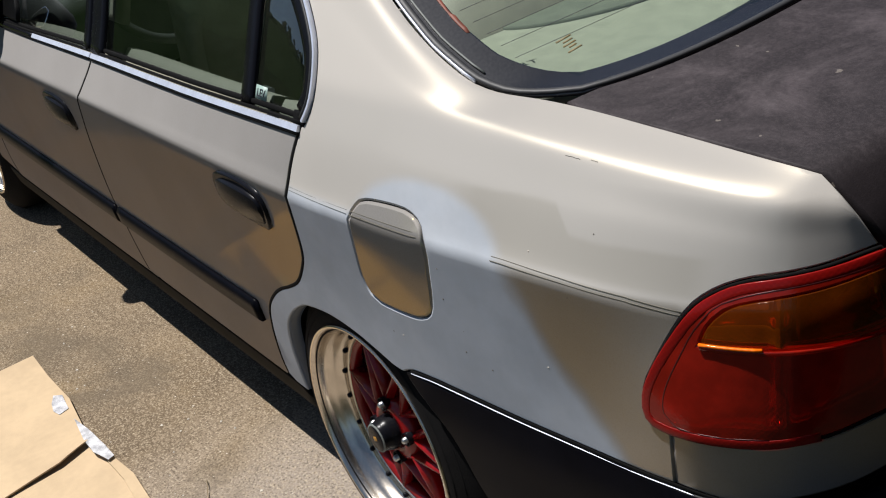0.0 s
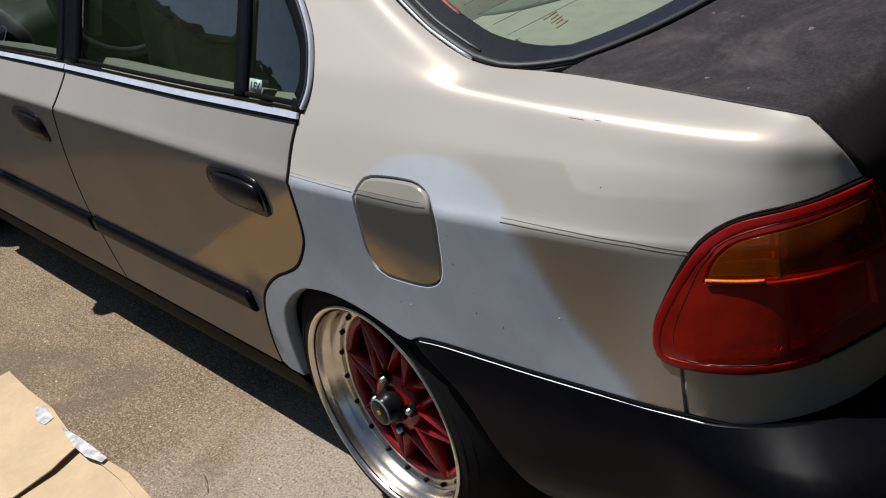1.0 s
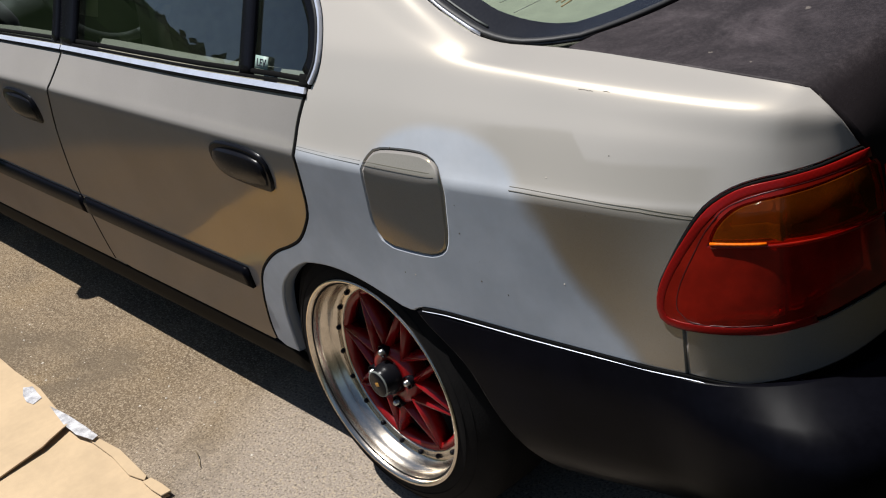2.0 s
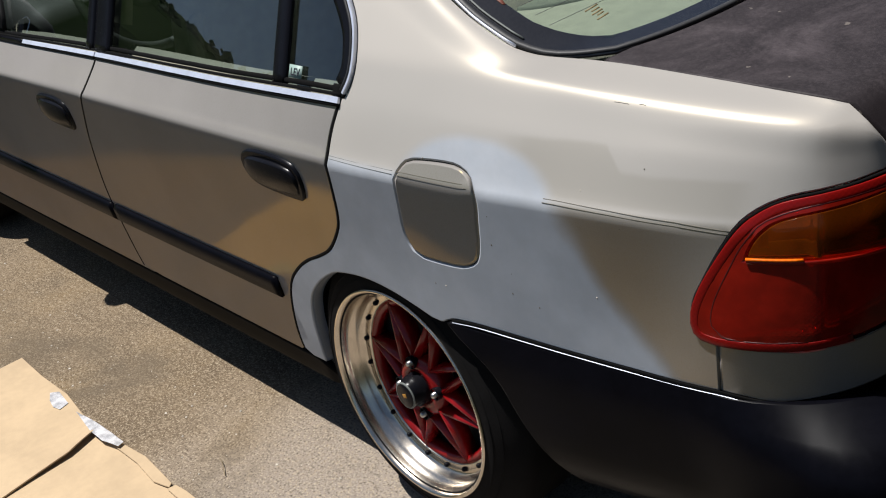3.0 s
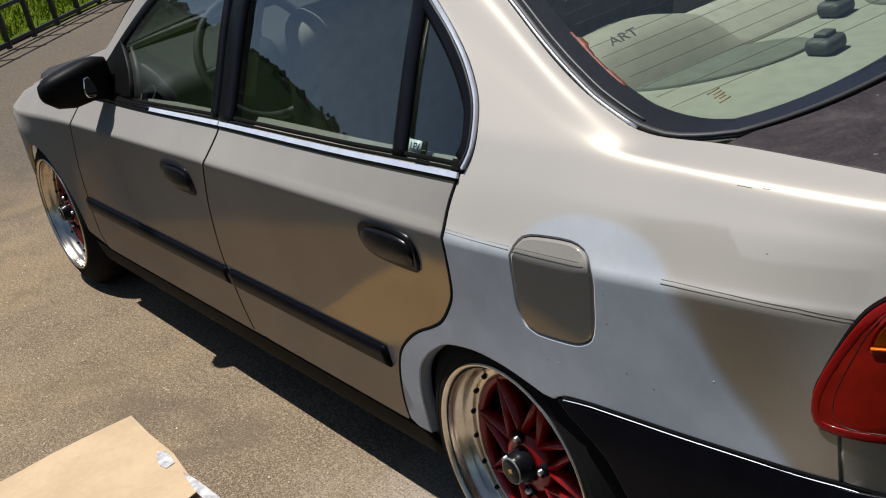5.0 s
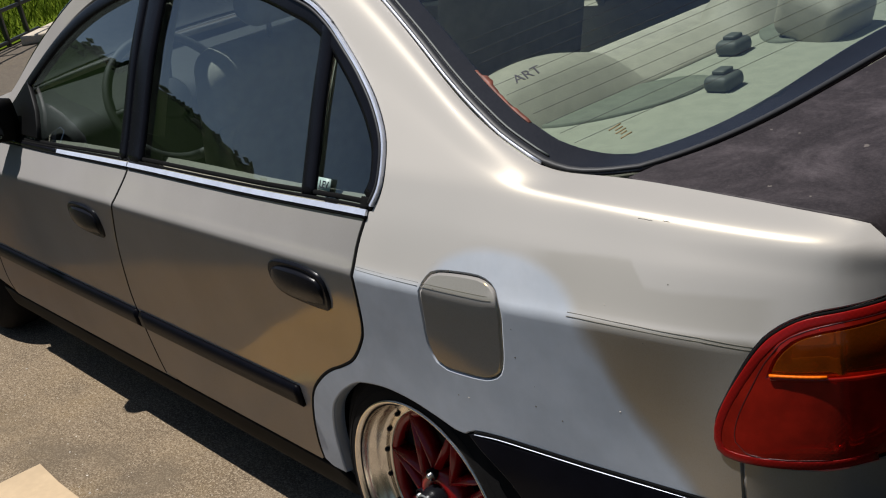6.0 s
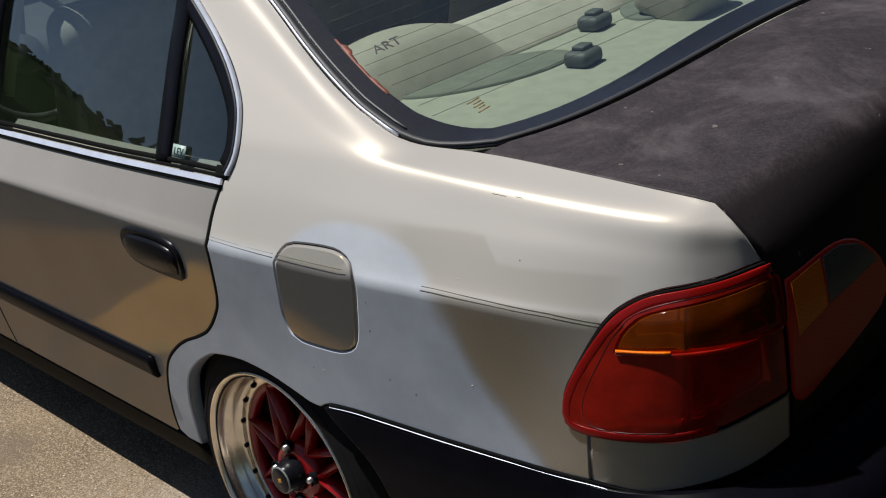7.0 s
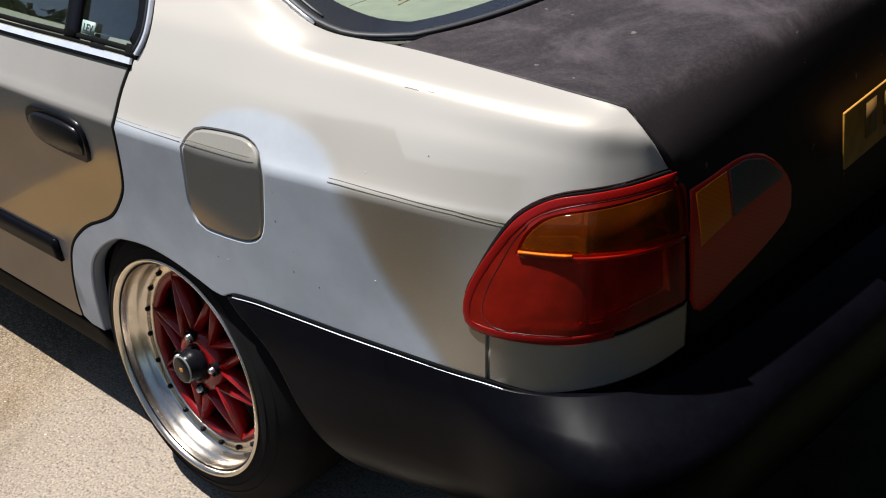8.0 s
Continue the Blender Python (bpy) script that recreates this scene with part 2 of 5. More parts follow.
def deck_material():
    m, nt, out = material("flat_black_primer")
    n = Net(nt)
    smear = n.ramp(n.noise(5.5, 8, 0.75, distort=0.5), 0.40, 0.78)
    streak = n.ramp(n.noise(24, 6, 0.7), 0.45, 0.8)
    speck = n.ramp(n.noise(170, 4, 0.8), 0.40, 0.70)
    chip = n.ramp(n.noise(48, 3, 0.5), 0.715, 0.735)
    # smears and specks fade past the deck edge; the tail's shade is painted in
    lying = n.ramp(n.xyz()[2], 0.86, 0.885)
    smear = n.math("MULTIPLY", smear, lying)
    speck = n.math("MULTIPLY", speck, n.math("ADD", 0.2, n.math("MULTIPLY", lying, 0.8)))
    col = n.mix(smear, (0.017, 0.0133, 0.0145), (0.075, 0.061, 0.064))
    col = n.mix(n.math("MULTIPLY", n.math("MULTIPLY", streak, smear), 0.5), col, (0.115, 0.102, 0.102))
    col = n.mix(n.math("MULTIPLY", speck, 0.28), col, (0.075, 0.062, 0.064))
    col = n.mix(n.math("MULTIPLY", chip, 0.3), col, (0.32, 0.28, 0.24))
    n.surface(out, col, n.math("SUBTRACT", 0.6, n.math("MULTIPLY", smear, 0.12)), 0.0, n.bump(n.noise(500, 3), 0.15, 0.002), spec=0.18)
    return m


PAINT = paint("champagne_metallic_paint", False)
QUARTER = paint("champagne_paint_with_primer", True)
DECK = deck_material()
BLACK = plain("black_trim_plastic", (0.006, 0.006, 0.008), 0.26, bump=0.06, spec=0.11)
RUBBER = plain("rubber_seal", (0.02, 0.02, 0.021), 0.55, bump=0.1)
BUMPER = plain("unpainted_bumper_plastic", (0.0024, 0.0024, 0.0040), 0.36, var=0.25, scale=12, bump=0.06, bscale=800, spec=0.052)
SILL = plain("black_sill_paint", (0.004, 0.004, 0.004), 0.55, var=0.3, spec=0.03)
FLAT_BLACK = plain("flat_black_mirror_shell", (0.003, 0.003, 0.003), 0.5, bump=0.06, spec=0.10)
CHROME = plain("brushed_bright_trim", (0.70, 0.74, 0.84), 0.55, 0.75, var=0.08)
LIP = plain("polished_rim_lip", (0.60, 0.54, 0.455), 0.24, 1.0, var=0.15, scale=25)
RED = plain("candy_red_wheel_paint", (0.20, 0.004, 0.005), 0.24, 0.0, var=0.2, scale=40, spec=0.4)
TYRE = plain("tyre_rubber", (0.007, 0.0065, 0.0065), 0.85, var=0.25, scale=20, bump=0.3, spec=0.12)
STEEL = plain("nut_steel", (0.55, 0.54, 0.52), 0.3, 1.0)
DARK = plain("dark_underbody", (0.012, 0.011, 0.011), 0.85, var=0.3)
BEIGE = plain("beige_cabin_plastic", (0.34, 0.325, 0.26), 0.65, var=0.08, bump=0.2)
CLOTH = plain("pale_beige_seat_cloth", (0.42, 0.40, 0.33), 0.9, var=0.12, bump=0.5, bscale=500)
CARPET = plain("green_grey_parcel_shelf_felt", (0.31, 0.32, 0.25), 0.95, var=0.1, bump=0.5, bscale=900)
DASH = plain("dark_dashboard_plastic", (0.06, 0.06, 0.055), 0.6, bump=0.2)
LINER = plain("pale_headliner_cloth", (0.60, 0.60, 0.54), 0.95, var=0.06)
SPEAKER = plain("speaker_cloth", (0.15, 0.165, 0.125), 0.95, var=0.12, bump=0.6, bscale=900)
ANCHOR = plain("dark_anchor_plastic", (0.07, 0.08, 0.072), 0.6)
CAP_GREY = plain("grey_anchor_plastic", (0.13, 0.14, 0.13), 0.6)
SIDE_GLASS = glass("tinted_side_glass", (0.38, 0.46, 0.46), gloss_gain=2.5)
REAR_GLASS = glass("green_rear_glass", (0.60, 0.69, 0.64))
FRIT = plain("black_glass_border", (0.010, 0.010, 0.012), 0.25, coat=0.45)
RUST = plain("orange_sealer_residue", (0.17, 0.05, 0.028), 0.6, var=0.4, scale=60)
LAMP_BRIGHT = lens_plastic("bright_red_lamp_lens", (0.21, 0.005, 0.004))
LAMP_INNER = lens_plastic("inner_red_lamp_lens", (0.72, 0.035, 0.015))
LAMP_STREAK = lens_plastic("orange_ridge_lens", (0.85, 0.16, 0.006))
GAP = plain("black_seal_and_gap_shade", (0.004, 0.004, 0.004), 0.9, spec=0.1)
LAMP_ORANGE = lens_plastic("orange_lamp_lens", (0.95, 0.21, 0.010))
LAMP_CLEAR = lens_plastic("clear_lamp_lens", (0.12, 0.11, 0.10))
LAMP_BACK = plain("silvered_lamp_reflector", (0.80, 0.79, 0.77), 0.12, 1.0, var=0.1, scale=60)
LAMP_DARK = plain("dark_red_moulding", (0.05, 0.002, 0.002), 0.4)
LENS_RED = lens_glass("red_lamp_glass", (0.90, 0.06, 0.035), (0.40, 0.016, 0.007), 0.60)
LENS_AMBER = lens_glass("amber_lamp_glass", (0.95, 0.32, 0.02), (0.26, 0.052, 0.003), 0.34)
PLATE = plain("yellow_plate", (0.42, 0.20, 0.03), 0.5, var=0.25)
PLATE_INK = plain("worn_plate_print", (0.20, 0.10, 0.02), 0.6)
INK = plain("dark_print", (0.02, 0.02, 0.03), 0.6)
LABEL_BROWN = plain("brown_print", (0.16, 0.12, 0.05), 0.6)
STICKER = plain("pale_sticker", (0.27, 0.37, 0.33), 0.5, var=0.04)
CARD = plain("corrugated_cardboard", (0.44, 0.325, 0.198), 0.85, var=0.10, scale=6, bump=0.2)
TAPE = plain("clear_packing_tape", (0.50, 0.49, 0.49), 0.12, 0.0, var=0.45, scale=45, bump=0.9, bscale=90, coat=1.0)
IRON = plain("black_painted_iron", (0.014, 0.015, 0.017), 0.45)
GROUND = ground_material()
GRASS = leafy("meadow_grass", (0.058, 0.088, 0.009), (0.18, 0.225, 0.022), 1.6)
TREES = leafy("wooded_hill_leaves", (0.008, 0.016, 0.006), (0.018, 0.032, 0.011), 0.9)
STRAW = plain("dry_straw", (0.20, 0.15, 0.085), 0.9, var=0.3)
CONCRETE = plain("pale_concrete", (0.42, 0.36, 0.28), 0.9, var=0.18, scale=6, bump=0.4, bscale=80)
STRIPE = plain("worn_dark_stripe", (0.12, 0.11, 0.085), 0.5)
TIMBER = plain("dark_weathered_boards", (0.035, 0.03, 0.025), 0.85, var=0.4, scale=8, bump=0.5, bscale=60)
PEBBLE = plain("pale_chip", (0.55, 0.50, 0.42), 0.8)


# ---- mesh tools ----
def part(name, bm, mat, parent=None, label="", smooth=True):
    """Links a bmesh as one mesh object under a thing or a part."""
    me = bpy.data.meshes.new(name)
    bm.normal_update()
    bm.to_mesh(me)
    bm.free()
    for m in mat if isinstance(mat, (list, tuple)) else (mat,):
        me.materials.append(m)
    if smooth:
        me.polygons.foreach_set("use_smooth", [True] * len(me.polygons))
    ob = new(name, me)
    if parent is not None:
        ob.parent = parent
    if label:
        ob["label"] = label
    return ob


def spline(keys, at):
    """Monotone cubic through (x, values...) keys, at the places given: one row each."""
    k = np.array(sorted(keys), float)
    x, v = k[:, 0], k[:, 1:]
    h = np.diff(x)[:, None]
    d = np.diff(v, axis=0) / h
    m = np.zeros_like(v)
    m[0], m[-1] = d[0], d[-1]
    if len(x) > 2:
        w1, w2 = 2 * h[1:] + h[:-1], h[1:] + 2 * h[:-1]
        same = d[:-1] * d[1:] > 0
        safe = np.where(same, d[:-1] * d[1:], 1)
        m[1:-1] = np.where(same, (w1 + w2) * safe / np.where(same, w1 * d[1:] + w2 * d[:-1], 1), 0)
    at = np.atleast_1d(np.asarray(at, float))
    i = np.clip(np.searchsorted(x, at) - 1, 0, len(x) - 2)
    t = ((at - x[i]) / h[i, 0])[:, None].clip(0, 1)
    a, b = v[i], v[i + 1]
    return a * (1 + 2 * t) * (1 - t) ** 2 + m[i] * h[i] * t * (1 - t) ** 2 + b * t * t * (3 - 2 * t) + m[i + 1] * h[i] * t * t * (t - 1)


def curve(points, step=0.012, closed=False):
    """A smooth line through 2D or 3D points, evenly stepped."""
    p = [Vector((*q, 0)[:3]) if len(q) == 2 else Vector(q) for q in points]
    n = len(p)
    out = []
    for i in range(n if closed else n - 1):
        a, b = p[i], p[(i + 1) % n]
        before = p[i - 1] if closed or i > 0 else a * 2 - b
        after = p[(i + 2) % n] if closed or i + 2 < n else b * 2 - a
        count = max(1, int((b - a).length / step))
        for j in range(count):
            t = j / count
            out.append(0.5 * (2 * a + (b - before) * t + (2 * before - 5 * a + 4 * b - after) * t * t + (3 * a - before - 3 * b + after) * t**3))
    if not closed:
        out.append(p[-1])
    size = len(points[0])
    return [tuple(q)[:size] for q in out]


def line(a, b, step=0.015):
    n = max(1, int(math.dist(a, b) / step))
    return [tuple(p + (q - p) * i / n for p, q in zip(a, b)) for i in range(n + 1)]


def box(bm, sx, sy, sz, m=Matrix(), bevel=0.004, segments=2):
    made = bmesh.ops.create_cube(bm, size=1.0, matrix=m @ Matrix.Diagonal((sx, sy, sz, 1)))["verts"]
    if bevel:
        edges = list({e for v in made for e in v.link_edges})
        bmesh.ops.bevel(bm, geom=edges, offset=min(bevel, 0.45 * min(sx, sy, sz)), segments=segments, affect="EDGES", profile=0.5)
    return bm


def lathe(bm, profile, m=Matrix(), steps=64, closed=False):
    """Turns (radius, height) points about the local z axis."""
    rings = []
    for r, h in profile:
        rings.append([bm.verts.new(m @ Vector((r * math.cos(a), r * math.sin(a), h))) for a in (2 * math.pi * i / steps for i in range(steps))])
    pairs = list(zip(rings, rings[1:])) + ([(rings[-1], rings[0])] if closed else [])
    for a, b in pairs:
        for i in range(steps):
            j = (i + 1) % steps
            bm.faces.new((a[i], a[j], b[j], b[i]))
    return bm


def tube(bm, points, radius, sides=8, taper=None, flat=1.0):
    """A round bar along 3D points."""
    pts = [Vector(p) for p in points]
    rings = []
    up = Vector((0, 0, 1))
    for i, p in enumerate(pts):
        way = (pts[min(i + 1, len(pts) - 1)] - pts[max(i - 1, 0)]).normalized()
        side = way.cross(up)
        side = side.normalized() if side.length > 1e-3 else Vector((1, 0, 0))
        top = side.cross(way)
        r = radius * (taper(i / (len(pts) - 1)) if taper else 1)
        rings.append([bm.verts.new(p + side * r * math.cos(a) + top * r * flat * math.sin(a)) for a in (2 * math.pi * k / sides for k in range(sides))])
    for a, b in zip(rings, rings[1:]):
        for k in range(sides):
            bm.faces.new((a[k], a[(k + 1) % sides], b[(k + 1) % sides], b[k]))
    for ring in (rings[0][::-1], rings[-1]):
        bm.faces.new(ring)
    return bm


def inside(loop, pts):
    """Which points lie inside a closed 2D loop."""
    l = np.array(loop)
    x1, y1 = l[:, 0], l[:, 1]
    x2, y2 = np.roll(x1, -1), np.roll(y1, -1)
    px, py = pts[:, 0][:, None], pts[:, 1][:, None]
    cross = ((y1 > py) != (y2 > py)) & (px < (x2 - x1) * (py - y1) / np.where(y2 == y1, 1e-9, y2 - y1) + x1)
    return cross.sum(1) % 2 == 1


def clean(loop, least=0.002):
    out = []
    for p in loop:
        if not out or math.dist(p, out[-1]) > least:
            out.append(tuple(p))
    if math.dist(out[0], out[-1]) <= least:
        out.pop()
    area = sum(a[0] * b[1] - b[0] * a[1] for a, b in zip(out, out[1:] + out[:1]))
    return out if area > 0 else out[::-1]


def inset(loop, d):
    """The loop (counter-clockwise) moved inwards by d."""
    n, out = len(loop), []
    for i in range(n):
        a, p, b = Vector(loop[i - 1]), Vector(loop[i]), Vector(loop[(i + 1) % n])
        u, w = (p - a).normalized(), (b - p).normalized()
        na, nb = Vector((-u.y, u.x)), Vector((-w.y, w.x))
        k = (na + nb)
        k = k.normalized() / max(0.6, math.cos(na.angle(nb, 0) / 2)) if k.length > 1e-4 else na
        out.append(tuple(p + k * d))
    return out


def sheet(loop, at, grid=0.03, depth=0.012, round_edge=0.004, offset=0.0, solid=False, mirror=False, hole=None):
    """A panel pressed from a surface: at(a, b) gives place and outward normal. Rounded rim, flange turned inwards by depth."""
    from mathutils.geometry import delaunay_2d_cdt

    loop = clean(loop)
    inner = inset(loop, round_edge) if round_edge else loop
    l = np.array(inner)
    lo, hi = l.min(0), l.max(0)
    gx, gy = np.meshgrid(np.arange(lo[0], hi[0], grid), np.arange(lo[1], hi[1], grid))
    pts = np.stack([gx.ravel(), gy.ravel()], 1) + 1e-4
    pts = pts[inside(inset(loop, round_edge + grid * 0.3), pts)]
    n = len(inner)
    gap = clean(hole) if hole else []
    wide = inset(gap, -round_edge) if gap else []
    if gap:
        pts = pts[~inside(inset(gap, -round_edge - grid * 0.3), pts)]
    h = len(wide)
    coords = [Vector(p) for p in inner] + [Vector(p) for p in wide] + [Vector(p) for p in pts]
    edges = [(i, (i + 1) % n) for i in range(n)] + [(n + i, n + (i + 1) % h) for i in range(h)]
    co, _, faces, orig, *_ = delaunay_2d_cdt(coords, edges, [list(range(n))], 1, 1e-6)
    if gap:
        mids = np.array([[sum(co[i][k] for i in f) / len(f) for k in (0, 1)] for f in faces])
        faces = [f for f, cut in zip(faces, inside(wide, mids)) if not cut]
    bm = bmesh.new()
    sy = -1 if mirror else 1
    flip = lambda v: Vector((v.x, v.y * sy, v.z))  # noqa: E731
    made, normals = [], []
    for c in co:
        p, nrm = at(c.x, c.y)
        made.append(bm.verts.new(flip(p + nrm * offset)))
    for f in faces:
        bm.faces.new([made[i] for i in f])
    loose = [v for v in made if not v.link_faces]
    rim = {}
    for i, o in enumerate(orig):
        for k in o:
            if k < n + h:
                rim[k] = made[i]
    for border, first, count in ((loop, 0, n), (gap, n, h)):
        if not depth or not count or any(first + k not in rim for k in range(count)):
            continue
        # the flange has its own rim, so that the pressed edge stays crisp
        rings = [[bm.verts.new(rim[first + k].co) for k in range(count)]]
        places = [at(*p) for p in border]
        for drop in (round_edge * 0.5, depth):
            rings.append([bm.verts.new(flip(p + nrm * (offset - drop))) for p, nrm in places])
        for a, b in zip(rings, rings[1:]):
            for k in range(count):
                j = (k + 1) % count
                if len({a[k], a[j], b[j], b[k]}) == 4:
                    bm.faces.new((a[k], b[k], b[j], a[j]))
        if solid and first == 0:
            back = {v: bm.verts.new(flip(p + nrm * (offset - depth))) for v, (p, nrm) in ((made[i], at(c.x, c.y)) for i, c in enumerate(co))}
            for f in faces:
                bm.faces.new([back[made[i]] for i in reversed(f)])
    for v in loose:
        if not v.link_faces:
            bm.verts.remove(v)
    bmesh.ops.recalc_face_normals(bm, faces=bm.faces)
    bm.normal_update()
    p, nrm = at(*np.mean(np.array(pts if len(pts) else inner), 0))
    total = sum((f.normal * f.calc_area() for f in list(bm.faces)[: len(faces)]), Vector())
    if not solid and total.dot(flip(nrm)) < 0:
        bmesh.ops.reverse_faces(bm, faces=bm.faces)
    return bm


def ribbon(path, at, width, height, offset=0.0, mirror=False, closed=False, sections=((-0.5, 0), (-0.5, 0.7), (-0.3, 1), (0.3, 1), (0.5, 0.7), (0.5, 0))):
    """A moulding laid along a path on a surface: width across, height above it."""
    bm = bmesh.new()
    sy = -1 if mirror else 1
    places = [at(*p) for p in path]
    n = len(places)
    rings = []
    for i, (p, nrm) in enumerate(places):
        a = places[i - 1][0] if closed or i > 0 else p
        b = places[(i + 1) % n][0] if closed or i + 1 < n else p
        across = nrm.cross((b - a).normalized()).normalized()
        ring = []
        for s, h in sections:
            q = p + across * s * width + nrm * (offset + h * height)
            ring.append(bm.verts.new((q.x, q.y * sy, q.z)))
        rings.append(ring)
    k = len(sections)
    for a, b in list(zip(rings, rings[1:])) + ([(rings[-1], rings[0])] if closed else []):
        for i in range(k):
            bm.faces.new((a[i], a[(i + 1) % k], b[(i + 1) % k], b[i]))
    if not closed:
        bm.faces.new(rings[0])
        bm.faces.new(rings[-1][::-1])
    bmesh.ops.recalc_face_normals(bm, faces=bm.faces)
    return bm


def loft(lines, close_across=False):
    """A skin over lines of equally many 3D points."""
    bm = bmesh.new()
    rows = [[bm.verts.new(p) for p in row] for row in lines]
    for a, b in list(zip(rows, rows[1:])) + ([(rows[-1], rows[0])] if close_across else []):
        for i in range(len(a) - 1):
            bm.faces.new((a[i], a[i + 1], b[i + 1], b[i]))
    return bm


def root(name, label, category, group="", at=(0, 0, 0)):
    ob = new(name)
    ob.location = at
    ob.empty_display_size = 0.2
    return tagged(ob, label, category, group)


# ---- the ground and what lies round it ----
def build_ground():
    bm = bmesh.new()
    cuts = [-400, -120, -40, -16, -11, -8, -6, -4.5, -3.5, -2.5, -1.5, -0.5, 0.5, 1.5, 2.5, 3.5, 4.5, 6, 9, 16, 40, 120, 400]
    grid = [[bm.verts.new((x, y, 0)) for y in cuts] for x in cuts]
    for i in range(len(cuts) - 1):
        for j in range(len(cuts) - 1):
            bm.faces.new((grid[i][j], grid[i + 1][j], grid[i + 1][j + 1], grid[i][j + 1]))
    ob = part("ground", bm, GROUND)
    tagged(ob, "worn sandy concrete driveway with grit and stains", "ground", kind="structure")


build_ground()

# ---- body of the car: feature lines as (u, x, y, z); u is x along the side and runs on round the rear corner to the middle ----
def side_line(keys, rear=()):
    return [(x, x, y, z) for x, y, z in keys] + list(rear)


def window_height(x, y):
    """The rear screen: a sloping, crowned sheet."""
    sheet_z = 0.93 + 0.50 * (0.47 - x) - 0.095 * (y / 0.64) ** 2
    deck_z = 0.924 - 0.031 * (y / 0.64) ** 2 - 0.06 * (x - 0.41)
    return 0.5 * (sheet_z + deck_z + math.sqrt((sheet_z - deck_z) ** 2 + 0.0001))


